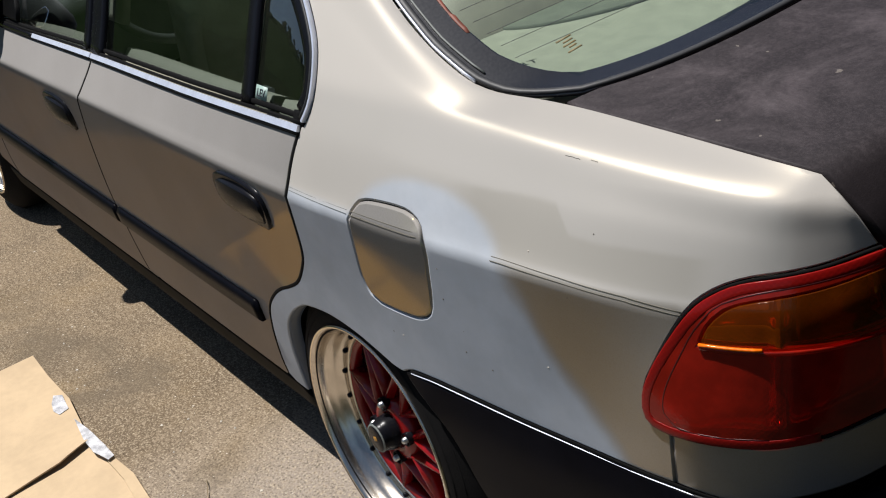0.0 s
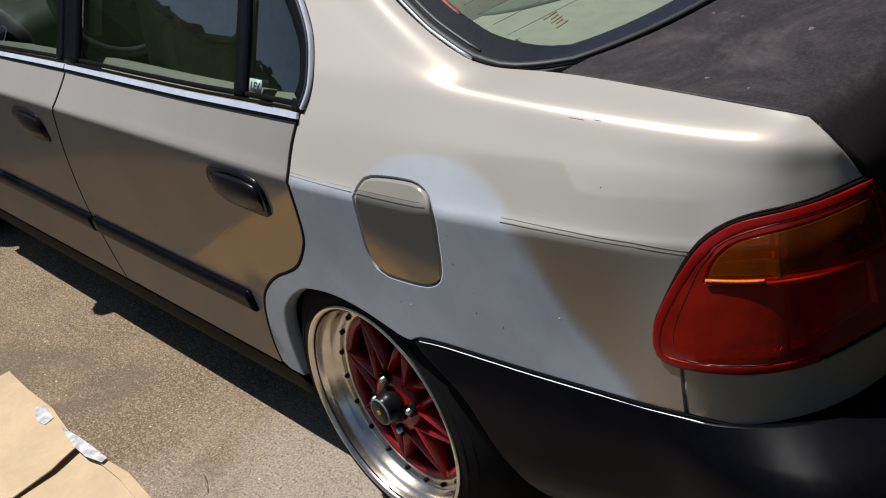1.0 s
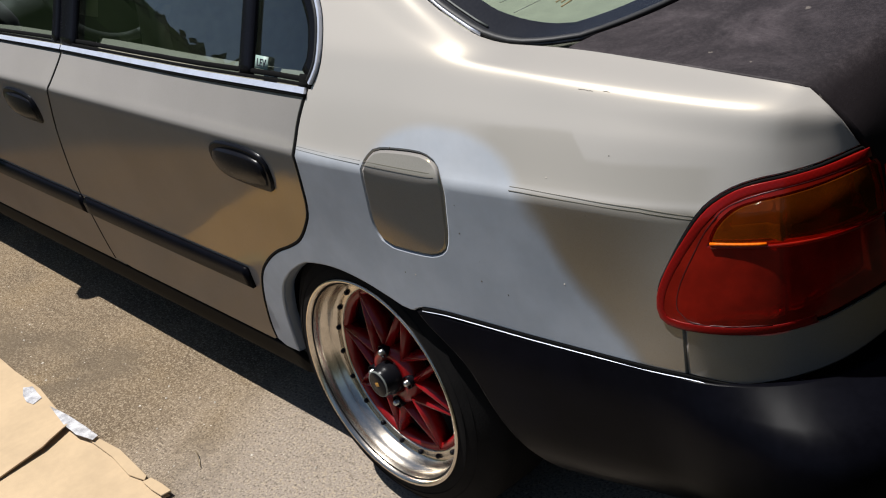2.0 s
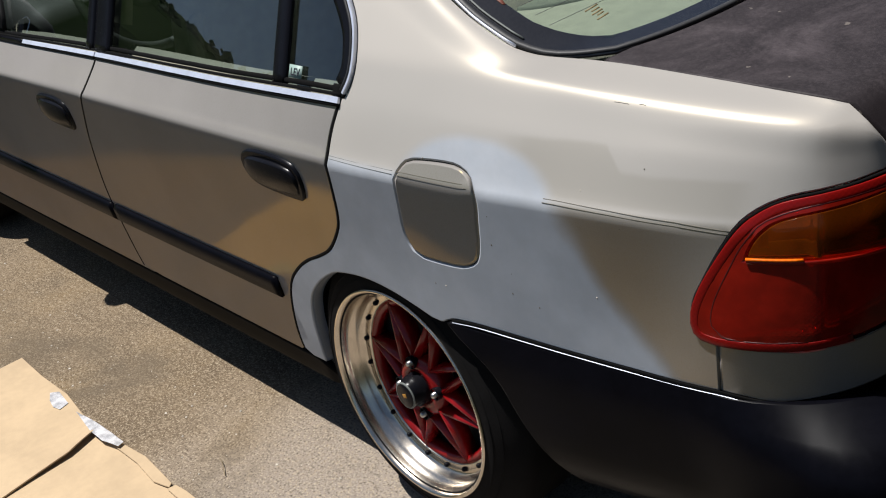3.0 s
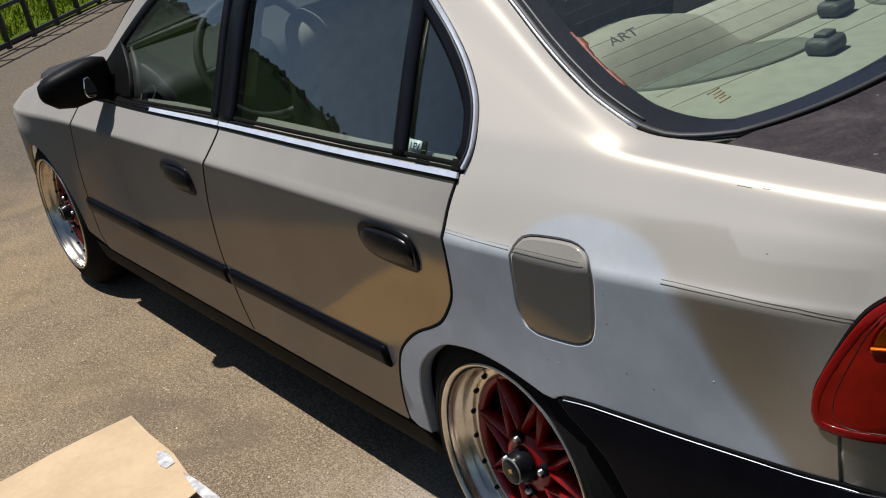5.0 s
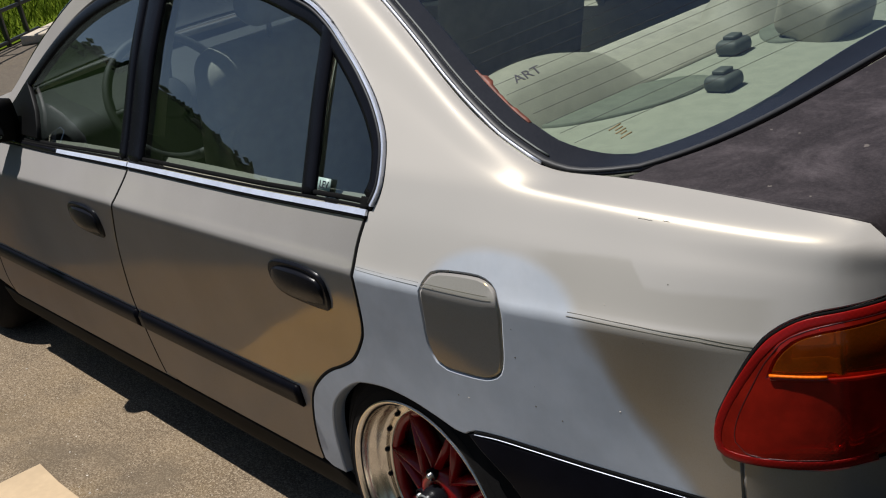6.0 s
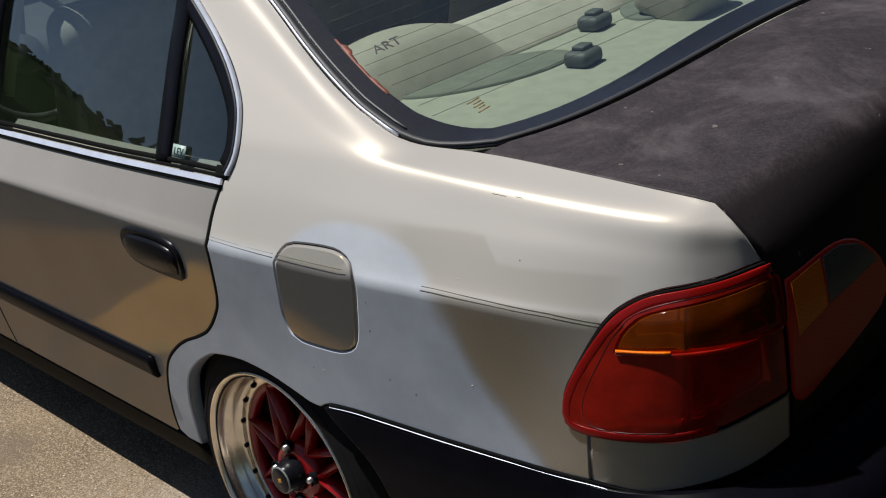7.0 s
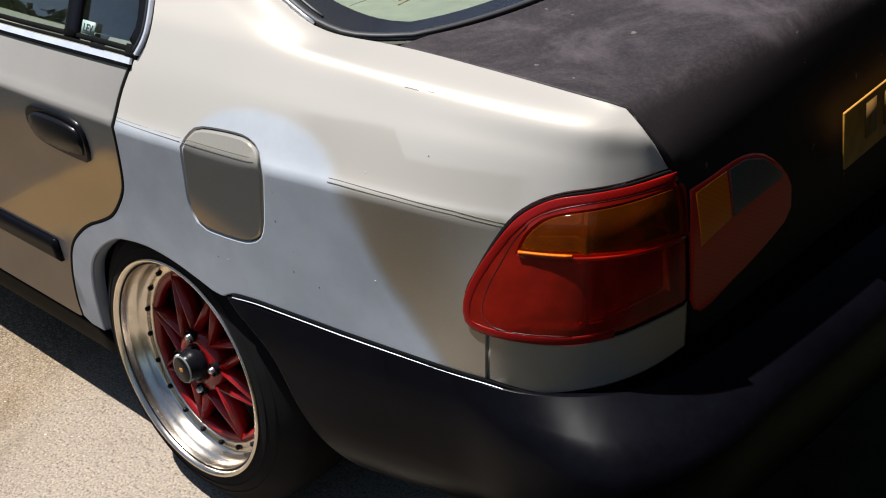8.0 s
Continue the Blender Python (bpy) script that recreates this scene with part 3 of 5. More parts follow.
LINES = [
    side_line([(-3.35, -0.66, 0.19), (-2.62, -0.78, 0.17), (-2.2, -0.785, 0.165), (-0.3, -0.79, 0.165), (0.3, -0.78, 0.20), (0.6, -0.74, 0.22)],
              [(0.8, 0.76, -0.68, 0.22), (1.0, 0.84, -0.54, 0.22), (1.5, 0.87, 0, 0.22)]),
    side_line([(-3.35, -0.68, 0.22), (-2.62, -0.815, 0.205), (-2.2, -0.82, 0.20), (-0.3, -0.825, 0.20), (0.3, -0.82, 0.24), (0.6, -0.775, 0.26)],
              [(0.8, 0.77, -0.71, 0.26), (1.0, 0.85, -0.56, 0.26), (1.5, 0.88, 0, 0.26)]),
    side_line([(-3.35, -0.69, 0.28), (-2.62, -0.826, 0.268), (-2.2, -0.832, 0.265), (-0.3, -0.838, 0.265), (0.3, -0.845, 0.32), (0.6, -0.80, 0.34)],
              [(0.7, 0.70, -0.785, 0.34), (0.8, 0.78, -0.735, 0.34), (0.9, 0.835, -0.665, 0.34), (1.0, 0.862, -0.585, 0.34), (1.5, 0.89, 0, 0.34)]),
    side_line([(-3.35, -0.70, 0.41), (-2.62, -0.834, 0.41), (-2.15, -0.837, 0.41), (-1.0, -0.845, 0.41), (-0.3, -0.848, 0.41), (0.2, -0.845, 0.44), (0.4, -0.828, 0.45), (0.6, -0.802, 0.46)],
              [(0.7, 0.70, -0.79, 0.46), (0.8, 0.785, -0.74, 0.46), (0.9, 0.84, -0.67, 0.46), (1.0, 0.866, -0.585, 0.46), (1.5, 0.895, 0, 0.46)]),
    side_line([(-3.35, -0.70, 0.53), (-2.62, -0.834, 0.55), (-2.15, -0.838, 0.56), (-1.0, -0.849, 0.57), (-0.3, -0.851, 0.57), (0.2, -0.842, 0.58), (0.4, -0.822, 0.59), (0.6, -0.793, 0.59)],
              [(0.7, 0.70, -0.782, 0.59), (0.8, 0.785, -0.735, 0.59), (0.9, 0.84, -0.667, 0.59), (1.0, 0.866, -0.583, 0.59), (1.5, 0.895, 0, 0.59)]),
    side_line([(-3.35, -0.69, 0.57), (-2.62, -0.82, 0.665), (-2.15, -0.836, 0.69), (-1.0, -0.853, 0.724), (-0.3, -0.855, 0.735), (0.0, -0.851, 0.739), (0.2, -0.837, 0.742), (0.4, -0.813, 0.743), (0.6, -0.782, 0.743)],
              [(0.7, 0.698, -0.753, 0.742), (0.8, 0.78, -0.715, 0.742), (0.9, 0.832, -0.655, 0.742), (1.0, 0.858, -0.582, 0.742), (1.5, 0.888, 0, 0.742)]),
    side_line([(-3.35, -0.68, 0.58), (-2.62, -0.81, 0.68), (-2.15, -0.828, 0.703), (-1.0, -0.847, 0.736), (-0.3, -0.849, 0.746), (0.0, -0.845, 0.750), (0.2, -0.831, 0.753), (0.4, -0.807, 0.754), (0.6, -0.776, 0.754)],
              [(0.7, 0.697, -0.748, 0.755), (0.8, 0.778, -0.711, 0.755), (0.9, 0.831, -0.652, 0.755), (1.0, 0.857, -0.581, 0.755), (1.5, 0.887, 0, 0.755)]),
    side_line([(-3.35, -0.65, 0.60), (-2.62, -0.755, 0.735), (-2.0, -0.785, 0.785), (-1.4, -0.797, 0.805), (-1.0, -0.80, 0.818), (-0.35, -0.808, 0.834), (0.0, -0.808, 0.845), (0.15, -0.797, 0.848), (0.3, -0.781, 0.848), (0.45, -0.762, 0.843), (0.6, -0.742, 0.837)],
              [(0.7, 0.695, -0.725, 0.831), (0.8, 0.776, -0.695, 0.822), (0.9, 0.826, -0.642, 0.814), (1.0, 0.85, -0.578, 0.81), (1.5, 0.88, 0, 0.82)]),
    side_line([(-3.35, -0.62, 0.62), (-2.62, -0.70, 0.755), (-2.0, -0.75, 0.835), (-1.7, -0.74, 0.905), (-1.4, -0.715, 0.98), (-1.0, -0.697, 1.04), (-0.6, -0.697, 1.05), (-0.35, -0.698, 1.048), (-0.2, -0.697, 1.055), (-0.1, -0.703, 1.045), (0.0, -0.716, 1.010), (0.1, -0.730, 0.972), (0.2, -0.745, 0.930), (0.3, -0.738, 0.902), (0.36, -0.723, 0.895), (0.45, -0.712, 0.886), (0.6, -0.700, 0.878)],
              [(0.7, 0.696, -0.689, 0.871), (0.8, 0.774, -0.668, 0.860), (0.9, 0.812, -0.630, 0.843), (1.0, 0.85, -0.575, 0.835), (1.5, 0.88, 0, 0.85)]),
    side_line([(-3.35, -0.58, 0.63), (-2.62, -0.64, 0.775), (-2.05, -0.70, 0.862), (-1.9, -0.712, 0.90), (-1.7, -0.68, 1.02), (-1.46, -0.633, 1.145), (-1.25, -0.595, 1.225), (-0.95, -0.568, 1.268), (-0.6, -0.56, 1.268), (-0.35, -0.567, 1.235), (-0.25, -0.58, 1.20)]
              + [(x, y, window_height(x, y)) for x, y in ((-0.104, -0.612), (-0.004, -0.638), (0.099, -0.667), (0.184, -0.683), (0.252, -0.687), (0.31, -0.680))]
              + [(0.36, -0.66, 0.899), (0.41, -0.654, 0.899), (0.6, -0.642, 0.891)],
              [(0.7, 0.70, -0.635, 0.884), (0.8, 0.772, -0.626, 0.877), (0.9, 0.800, -0.608, 0.868), (1.0, 0.85, -0.57, 0.855), (1.5, 0.88, 0, 0.875)]),
]
LEVELS = [0.0, 0.05, 0.11, 0.25, 0.41, 0.5684, 0.575, 0.588, 0.594, 0.69, 0.84, 0.995, 1.02]
US = np.concatenate([np.arange(-3.35, -0.5, 0.05), np.arange(-0.5, 1.0, 0.02), np.arange(1.0, 1.5001, 0.05)])
NET = [spline(l, US) for l in LINES]
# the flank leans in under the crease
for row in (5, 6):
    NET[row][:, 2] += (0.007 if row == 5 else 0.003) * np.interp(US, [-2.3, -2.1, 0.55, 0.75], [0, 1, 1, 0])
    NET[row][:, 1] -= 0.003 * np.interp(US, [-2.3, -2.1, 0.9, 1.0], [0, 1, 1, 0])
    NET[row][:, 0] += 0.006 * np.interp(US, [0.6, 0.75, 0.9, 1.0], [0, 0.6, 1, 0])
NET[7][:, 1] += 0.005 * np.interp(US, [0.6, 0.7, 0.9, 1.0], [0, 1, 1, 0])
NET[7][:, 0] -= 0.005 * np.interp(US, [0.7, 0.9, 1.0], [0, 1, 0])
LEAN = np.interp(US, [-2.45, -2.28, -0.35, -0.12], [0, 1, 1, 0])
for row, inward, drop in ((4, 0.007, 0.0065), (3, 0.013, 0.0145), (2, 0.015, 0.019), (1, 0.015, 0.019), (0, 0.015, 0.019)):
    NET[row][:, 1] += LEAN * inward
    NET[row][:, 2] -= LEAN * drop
# the shoulder turns over in a narrow bend
BEND = np.interp(US, [0.30, 0.45, 0.58, 0.80], [0, 1, 0.7, 0])
NET[8][:, 1] -= 0.015 * BEND
NET[8][:, 2] += 0.0055 * BEND
# the rear pillar rolls over close to the edge of the screen
ROLL = 0.018 * np.interp(US, [-0.6, -0.35, 0.2, 0.33], [0, 1, 1, 0])[:, None]
NET.insert(9, NET[8] * 0.14 + NET[9] * 0.86 + ROLL * np.array((0.2, -0.62, 0.76)))
# straight runs up to the crease and away from it keep it crisp
NET.insert(5, NET[4] * 0.04 + NET[5] * 0.96)
NET.insert(8, NET[7] * 0.94 + NET[8] * 0.06)
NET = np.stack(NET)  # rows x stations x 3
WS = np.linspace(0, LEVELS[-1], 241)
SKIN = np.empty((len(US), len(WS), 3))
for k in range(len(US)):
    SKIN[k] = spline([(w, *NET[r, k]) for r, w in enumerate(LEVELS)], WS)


def soften(a, axis, times=2):
    """Rounds the skin a little along one axis."""
    for _ in range(times):
        b = a.copy()
        mid = [slice(None)] * 3
        lo, hi = list(mid), list(mid)
        mid[axis], lo[axis], hi[axis] = slice(1, -1), slice(0, -2), slice(2, None)
        b[tuple(mid)] = 0.25 * a[tuple(lo)] + 0.5 * a[tuple(mid)] + 0.25 * a[tuple(hi)]
        a = b
    return a


SKIN = soften(soften(SKIN, 0, 3), 1, 1)


def skin(u, w):
    """A place on the left flank of the body and the outward normal there."""
    i = float(np.interp(u, US, np.arange(len(US))))
    j = min(max(w / (WS[1] - WS[0]), 0), len(WS) - 1.001)
    i = min(max(i, 0), len(US) - 1.001)
    a, b = int(i), int(j)
    s, t = i - a, j - b
    q = SKIN[a : a + 2, b : b + 2]
    p = (q[0, 0] * (1 - s) + q[1, 0] * s) * (1 - t) + (q[0, 1] * (1 - s) + q[1, 1] * s) * t
    du = (q[1, 0] - q[0, 0]) * (1 - t) + (q[1, 1] - q[0, 1]) * t
    dw = (q[0, 1] - q[0, 0]) * (1 - s) + (q[1, 1] - q[1, 0]) * s
    n = Vector(np.cross(du, dw))
    return Vector(p), n.normalized()


def level(u, z):
    """The w at which the flank at u has the height z."""
    i = float(np.interp(u, US, np.arange(len(US))))
    a = min(int(i), len(US) - 2)
    zs = SKIN[a, :, 2] * (1 - i + a) + SKIN[a + 1, :, 2] * (i - a)
    return float(np.interp(z, zs, WS))


def on(points):
    """(u, z) points to (u, w)."""
    return [(u, level(u, z)) for u, z in points]


W_TOP = LEVELS[-1] - 0.002


# ---- the car ----
car = root("car", "lowered champagne four-door sedan, grey primer on its quarter, parked on concrete", "car")


def arc(cx, cz, r, a, b, step=4):
    n = max(2, int(abs(b - a) / step))
    return [(cx + r * math.cos(radians(a + (b - a) * i / n)), cz + r * math.sin(radians(a + (b - a) * i / n))) for i in range(n + 1)]


REAR_EDGE = curve([(-0.008, 0.848), (-0.025, 0.800), (-0.031, 0.765), (-0.037, 0.70), (-0.047, 0.640), (-0.065, 0.606), (-0.105, 0.563), (-0.150, 0.537), (-0.200, 0.514), (-0.246, 0.486), (-0.295, 0.446), (-0.325, 0.406), (-0.350, 0.350), (-0.366, 0.29), (-0.369, 0.25)])
MID_EDGE = curve([(-0.962, 0.826), (-0.972, 0.795), (-0.998, 0.745), (-1.034, 0.690), (-1.081, 0.608), (-1.112, 0.517), (-1.122, 0.443), (-1.114, 0.357), (-1.102, 0.276), (-1.096, 0.249)])
FRONT_EDGE = curve([(-1.985, 0.79), (-2.058, 0.689), (-2.146, 0.559), (-2.198, 0.411), (-2.212, 0.302), (-2.188, 0.249)])
WINDOW_TOP = curve([(0.004, 0.850), (0.016, 0.872), (0.019, 0.90), (0.009, 0.945), (-0.016, 0.982), (-0.062, 1.025), (-0.145, 1.080), (-0.225, 1.128), (-0.32, 1.162), (-0.5, 1.195), (-0.75, 1.210), (-1.0, 1.206), (-1.25, 1.16), (-1.46, 1.085), (-1.68, 0.965), (-1.81, 0.885), (-1.93, 0.815)])
BELT = [(u, float(spline([(q[0], q[3]) for q in LINES[7]], u)[0, 0])) for u in np.arange(-1.95, 0.0, 0.03)] + [(-0.004, 0.845)]
ARCH_EDGE = curve([(-0.290, 0.245), (-0.281, 0.297), (-0.270, 0.355), (-0.241, 0.418), (-0.193, 0.465), (-0.131, 0.504), (-0.088, 0.518), (-0.020, 0.526), (0.050, 0.521), (0.115, 0.507), (0.150, 0.498), (0.170, 0.497)])
FUEL = curve([(0.134, 0.700), (0.139, 0.745), (0.152, 0.767), (0.175, 0.778), (0.240, 0.782), (0.273, 0.779), (0.296, 0.766), (0.309, 0.739), (0.305, 0.70), (0.299, 0.660), (0.288, 0.633), (0.265, 0.619), (0.235, 0.614), (0.165, 0.613), (0.143, 0.621), (0.131, 0.650)], closed=True)
LAMP_EDGE = curve([(0.683, 0.597), (0.663, 0.598), (0.652, 0.610), (0.651, 0.640), (0.663, 0.668), (0.684, 0.710), (0.704, 0.743), (0.722, 0.761), (0.748, 0.775), (0.780, 0.784), (0.82, 0.788), (0.865, 0.791), (0.918, 0.795), (0.957, 0.797)])
BUMPER_TOP = curve([(0.178, 0.498), (0.205, 0.511), (0.255, 0.517), (0.31, 0.518), (0.45, 0.517), (0.60, 0.517), (0.683, 0.521)])


def shifted(path, du):
    return [(u + du, z) for u, z in path]


def flank(mirror):
    """All pressed panels of one side. The far side shares the shapes."""
    g = 0.06 if mirror else 0.014
    gap = 0.0029
    # black strips laid near flush stand in for the shade inside the door gaps
    for edge in (REAR_EDGE, MID_EDGE, FRONT_EDGE):
        part("door_gap_shade", ribbon(on(edge), skin, 0.009, 0.006, -0.0058, mirror=mirror), GAP, car)
    part("door_gap_shade", ribbon(on(line((-1.010, 0.760), (-0.950, 0.835))), skin, 0.060, 0.004, -0.016, mirror=mirror), GAP, car)
    cut = lambda p: on(p)  # noqa: E731
    # rear door
    joint = float(np.interp(-0.965, [p[0] for p in BELT], [p[1] for p in BELT]))
    belt_rear = [(-0.9625, joint)] + [p for p in BELT if -0.955 < p[0] < -0.006]
    loop = cut(shifted(MID_EDGE, gap)) + line((-1.02, level(-1.02, 0.243)), (-0.368, level(-0.368, 0.243)))[1:-1] + cut(shifted(REAR_EDGE, -gap)[::-1]) + [(u, w - 0.012) for u, w in cut(belt_rear[::-1])]
    rear_door = part("rear_door", sheet(loop, skin, g, 0.014, 0.002, mirror=mirror), PAINT, car, "glossy champagne rear door reflecting the ground")
    # front door
    belt_front = [p for p in BELT if -1.98 < p[0] < -0.975] + [(-0.9675, joint)]
    loop = cut(shifted(FRONT_EDGE, gap)) + line((-2.18, level(-2.18, 0.243)), (-1.03, level(-1.03, 0.243)))[1:-1] + cut(shifted(MID_EDGE, -gap)[::-1]) + [(u, w - 0.012) for u, w in cut(belt_front[::-1])]
    front_door = part("front_door", sheet(loop, skin, g, 0.014, 0.002, mirror=mirror), PAINT, car)
    # front wing
    loop = cut(shifted(FRONT_EDGE, -gap)[::-1][:1] + arc(-2.62, 0.265, 0.285, 2, 178) + [(-3.1, 0.27), (-3.33, 0.30), (-3.33, 0.45), (-3.33, 0.58)])
    loop += [(u, 0.80) for u in np.arange(-3.30, -2.0, 0.06)] + [(-1.99, 0.72)] + cut(shifted(FRONT_EDGE, -gap))[:-1]
    part("front_wing", sheet(loop, skin, g, 0.014, mirror=mirror), PAINT, car)
    # quarter with the rear pillar
    arch = ARCH_EDGE
    loop = cut(shifted(REAR_EDGE, gap)) + cut([(-0.340, 0.240)] + arch + BUMPER_TOP + line((0.683, 0.531), (0.683, 0.589)) + [(u, z + 0.003) for u, z in LAMP_EDGE[1:]])
    loop += on([(0.946, 0.813), (0.930, 0.833), (0.905, 0.853), (0.880, 0.8635)]) + [(0.850, W_TOP - 0.006)]
    loop += [(u, W_TOP) for u in np.arange(0.79, -0.55, -0.015)]
    loop += [(u, w + 0.0) for u, w in cut([p for p in WINDOW_TOP if p[0] > -0.54][::-1])]
    quarter = part("quarter_panel", sheet(loop, skin, 0.05 if mirror else 0.012, 0.014, mirror=mirror, round_edge=0.0025, hole=on(FUEL)), PAINT if mirror else QUARTER, car, "champagne quarter with sprayed grey primer and sandpapered patches")
    # rail over the doors and windscreen pillar
    loop = [(u, W_TOP) for u in np.arange(-0.555, -2.02, -0.04)] + cut([p for p in WINDOW_TOP if p[0] < -0.545][::-1])
    part("roof_rail", sheet(loop, skin, 0.05, 0.02, mirror=mirror), PAINT, car)
    # sill
    loop = [(u, 0.0) for u in np.arange(-2.30, -0.26, 0.05)] + cut([(-0.29, 0.233), (-0.32, 0.240)] + line((-0.37, 0.239), (-2.19, 0.239), 0.05) + [(-2.3, 0.245)])
    part("sill", sheet(loop, skin, g * 1.3, 0.014, mirror=mirror), SILL, car, "black sill under the doors")
    # strip under the rear lamp
    low = curve([(0.6845, 0.521), (0.715, 0.518), (0.755, 0.512), (0.78, 0.512), (0.90, 0.525), (0.986, 0.540)])
    high = curve([(0.6845, 0.594), (0.715, 0.592), (0.753, 0.589), (0.79, 0.587), (0.83, 0.590), (0.873, 0.595), (0.92, 0.603), (0.986, 0.609)])
    part("lamp_lower_panel", sheet(cut(low + high[::-1]), skin, 0.03, 0.014, mirror=mirror), QUARTER, car, "champagne strip under the lamp")
    # tank flap
    if not mirror:
        part("flap_recess", ribbon(clean(on(FUEL)), skin, 0.03, 0.005, -0.010, closed=True), RUBBER, car)
        flap = part("fuel_flap", sheet(inset(clean(on(FUEL)), 0.002), skin, 0.02, 0.012, offset=0.0008), PAINT, car, "unprimed champagne fuel flap")
        stripe = lambda u, dz: (u, float(np.interp(u, [-0.04, 0.45, 0.54, 0.63, 0.70], [0.7545, 0.7545, 0.7525, 0.7490, 0.7425])) + dz)  # noqa: E731
        for dz in (-0.0022, 0.0022):
            part("pinstripe", ribbon(on([stripe(u, dz) for u in np.arange(0.142, 0.300, 0.01)]), skin, 0.0010, 0.0004, 0.0006), STRIPE, flap)
            part("pinstripe", ribbon(on([stripe(u, dz) for u in np.arange(-0.026, 0.136, 0.01)]), skin, 0.0008, 0.0004), CAP_GREY, quarter)
            part("pinstripe", ribbon(on([stripe(u, dz) for u in np.arange(0.43, 0.702, 0.01)]), skin, 0.0010, 0.0004), STRIPE, quarter)
    # side mouldings
    for door, a, b in ((rear_door, -1.096, -0.361), (front_door, -2.188, -1.113)):
        us = np.arange(a, b, 0.02)
        part("side_moulding", ribbon(on([(u, 0.406) for u in us] + [(b, 0.406)]), skin, 0.046, 0.012, mirror=mirror,
             sections=((-0.5, 0), (-0.5, 0.6), (-0.36, 1), (0.3, 1), (0.5, 0.45), (0.5, 0))), BUMPER, door, "black rubbing strip")
    # handles
    for door, cx, cz in ((rear_door, -0.220, 0.693), (front_door, -1.222, 0.664)):
        outline = curve([(cx - 0.094, cz + 0.012), (cx - 0.06, cz + 0.036), (cx + 0.03, cz + 0.040), (cx + 0.085, cz + 0.028), (cx + 0.097, cz + 0.0), (cx + 0.09, cz - 0.034), (cx + 0.06, cz - 0.040), (cx - 0.05, cz - 0.036), (cx - 0.088, cz - 0.020)], closed=True)
        handle = part("door_handle", sheet(on(outline), skin, 0.015, 0.012, 0.003, offset=0.006, mirror=mirror), BLACK, door, "black pull-up door handle")
        grip = inset(clean(on(outline)), 0.011)
        mid = np.mean(np.array(grip), 0)

        def domed(u, w, mid=mid):
            p, n = skin(u, w)
            d = max(0.0, 1 - ((u - mid[0]) / 0.085) ** 2 - ((w - mid[1]) / 0.034) ** 2)
            return p + n * 0.008 * math.sqrt(d), n

        part("grip", sheet(grip, domed, 0.008, 0.01, 0.003, offset=0.008, mirror=mirror), BLACK, handle)
    # bright belt moulding and black sweeps
    for door, some in ((rear_door, belt_rear + [(-0.009, 0.8445)]), (front_door, belt_front)):
        up = [(u, level(u, z)) for u, z in some]
        bright = [q for q in up if q[0] > -1.42]
        if bright[0] != up[0]:
            part("belt_moulding", ribbon([(u, w - 0.0035) for u, w in up if u < -1.40], skin, 0.010, 0.0055, mirror=mirror), BLACK, door, "black front end of the belt moulding")
        part("belt_moulding", ribbon([(u, w - 0.0035) for u, w in bright], skin, 0.010, 0.006, mirror=mirror, sections=((-0.5, 0), (-0.5, 1), (0.5, 0.75), (0.5, 0))), CHROME, door, "bright metal belt moulding", smooth=False)
        part("belt_seal", ribbon([(u, w - 0.0108) for u, w in up], skin, 0.006, 0.004, mirror=mirror), GAP, door)
        part("glass_sweep", ribbon([(u, w + 0.0045) for u, w in up], skin, 0.006, 0.004, -0.001, mirror=mirror), GAP, door)
        part("glass_sweep", ribbon([(u, w + 0.0115) for u, w in up], skin, 0.009, 0.005, -0.006, mirror=mirror), GAP, door)
    part("frame_corner", ribbon(on(line((-0.032, 0.853), (0.002, 0.855))), skin, 0.024, 0.004, -0.003, mirror=mirror), GAP, rear_door, "black corner of the window frame")
    # frames of the side windows
    top = lambda d: [(u, level(u, z) - d) for u, z in WINDOW_TOP]  # noqa: E731
    rear_top = [p for p in top(0.0) if p[0] > -1.0]
    front_top = [p for p in top(0.0) if p[0] <= -1.0]
    curve_in = inset_open(rear_top, 0.020)
    part("window_frame", ribbon(curve_in, skin, 0.040, 0.006, -0.006, mirror=mirror), BLACK, rear_door, "black window frame")
    part("window_trim", ribbon(inset_open(rear_top, 0.004), skin, 0.0045, 0.008, -0.002, mirror=mirror, sections=((-0.5, 0), (-0.5, 1), (0.5, 1), (0.5, 0))), CHROME, quarter, "bright window edge", smooth=False)
    part("window_trim", ribbon(inset_open(rear_top, 0.0115), skin, 0.005, 0.006, 0.0, mirror=mirror), RUBBER, quarter)
    part("window_frame", ribbon(inset_open(front_top, 0.016), skin, 0.034, 0.008, -0.004, mirror=mirror), BLACK, front_door)
    for door, wide, u0, u1 in ((rear_door, 0.082, -0.944, -0.939), (front_door, 0.040, -1.008, -1.004)):
        part("window_frame", ribbon(on(line((u0, 0.822), (u1, 1.20))), skin, wide, 0.010, -0.006, mirror=mirror), BLACK, door, "black pillar cover")
    part("division_bar", ribbon(on(line((-0.201, 0.845), (-0.221, 1.118))), skin, 0.042, 0.009, -0.008, mirror=mirror), BLACK, rear_door)
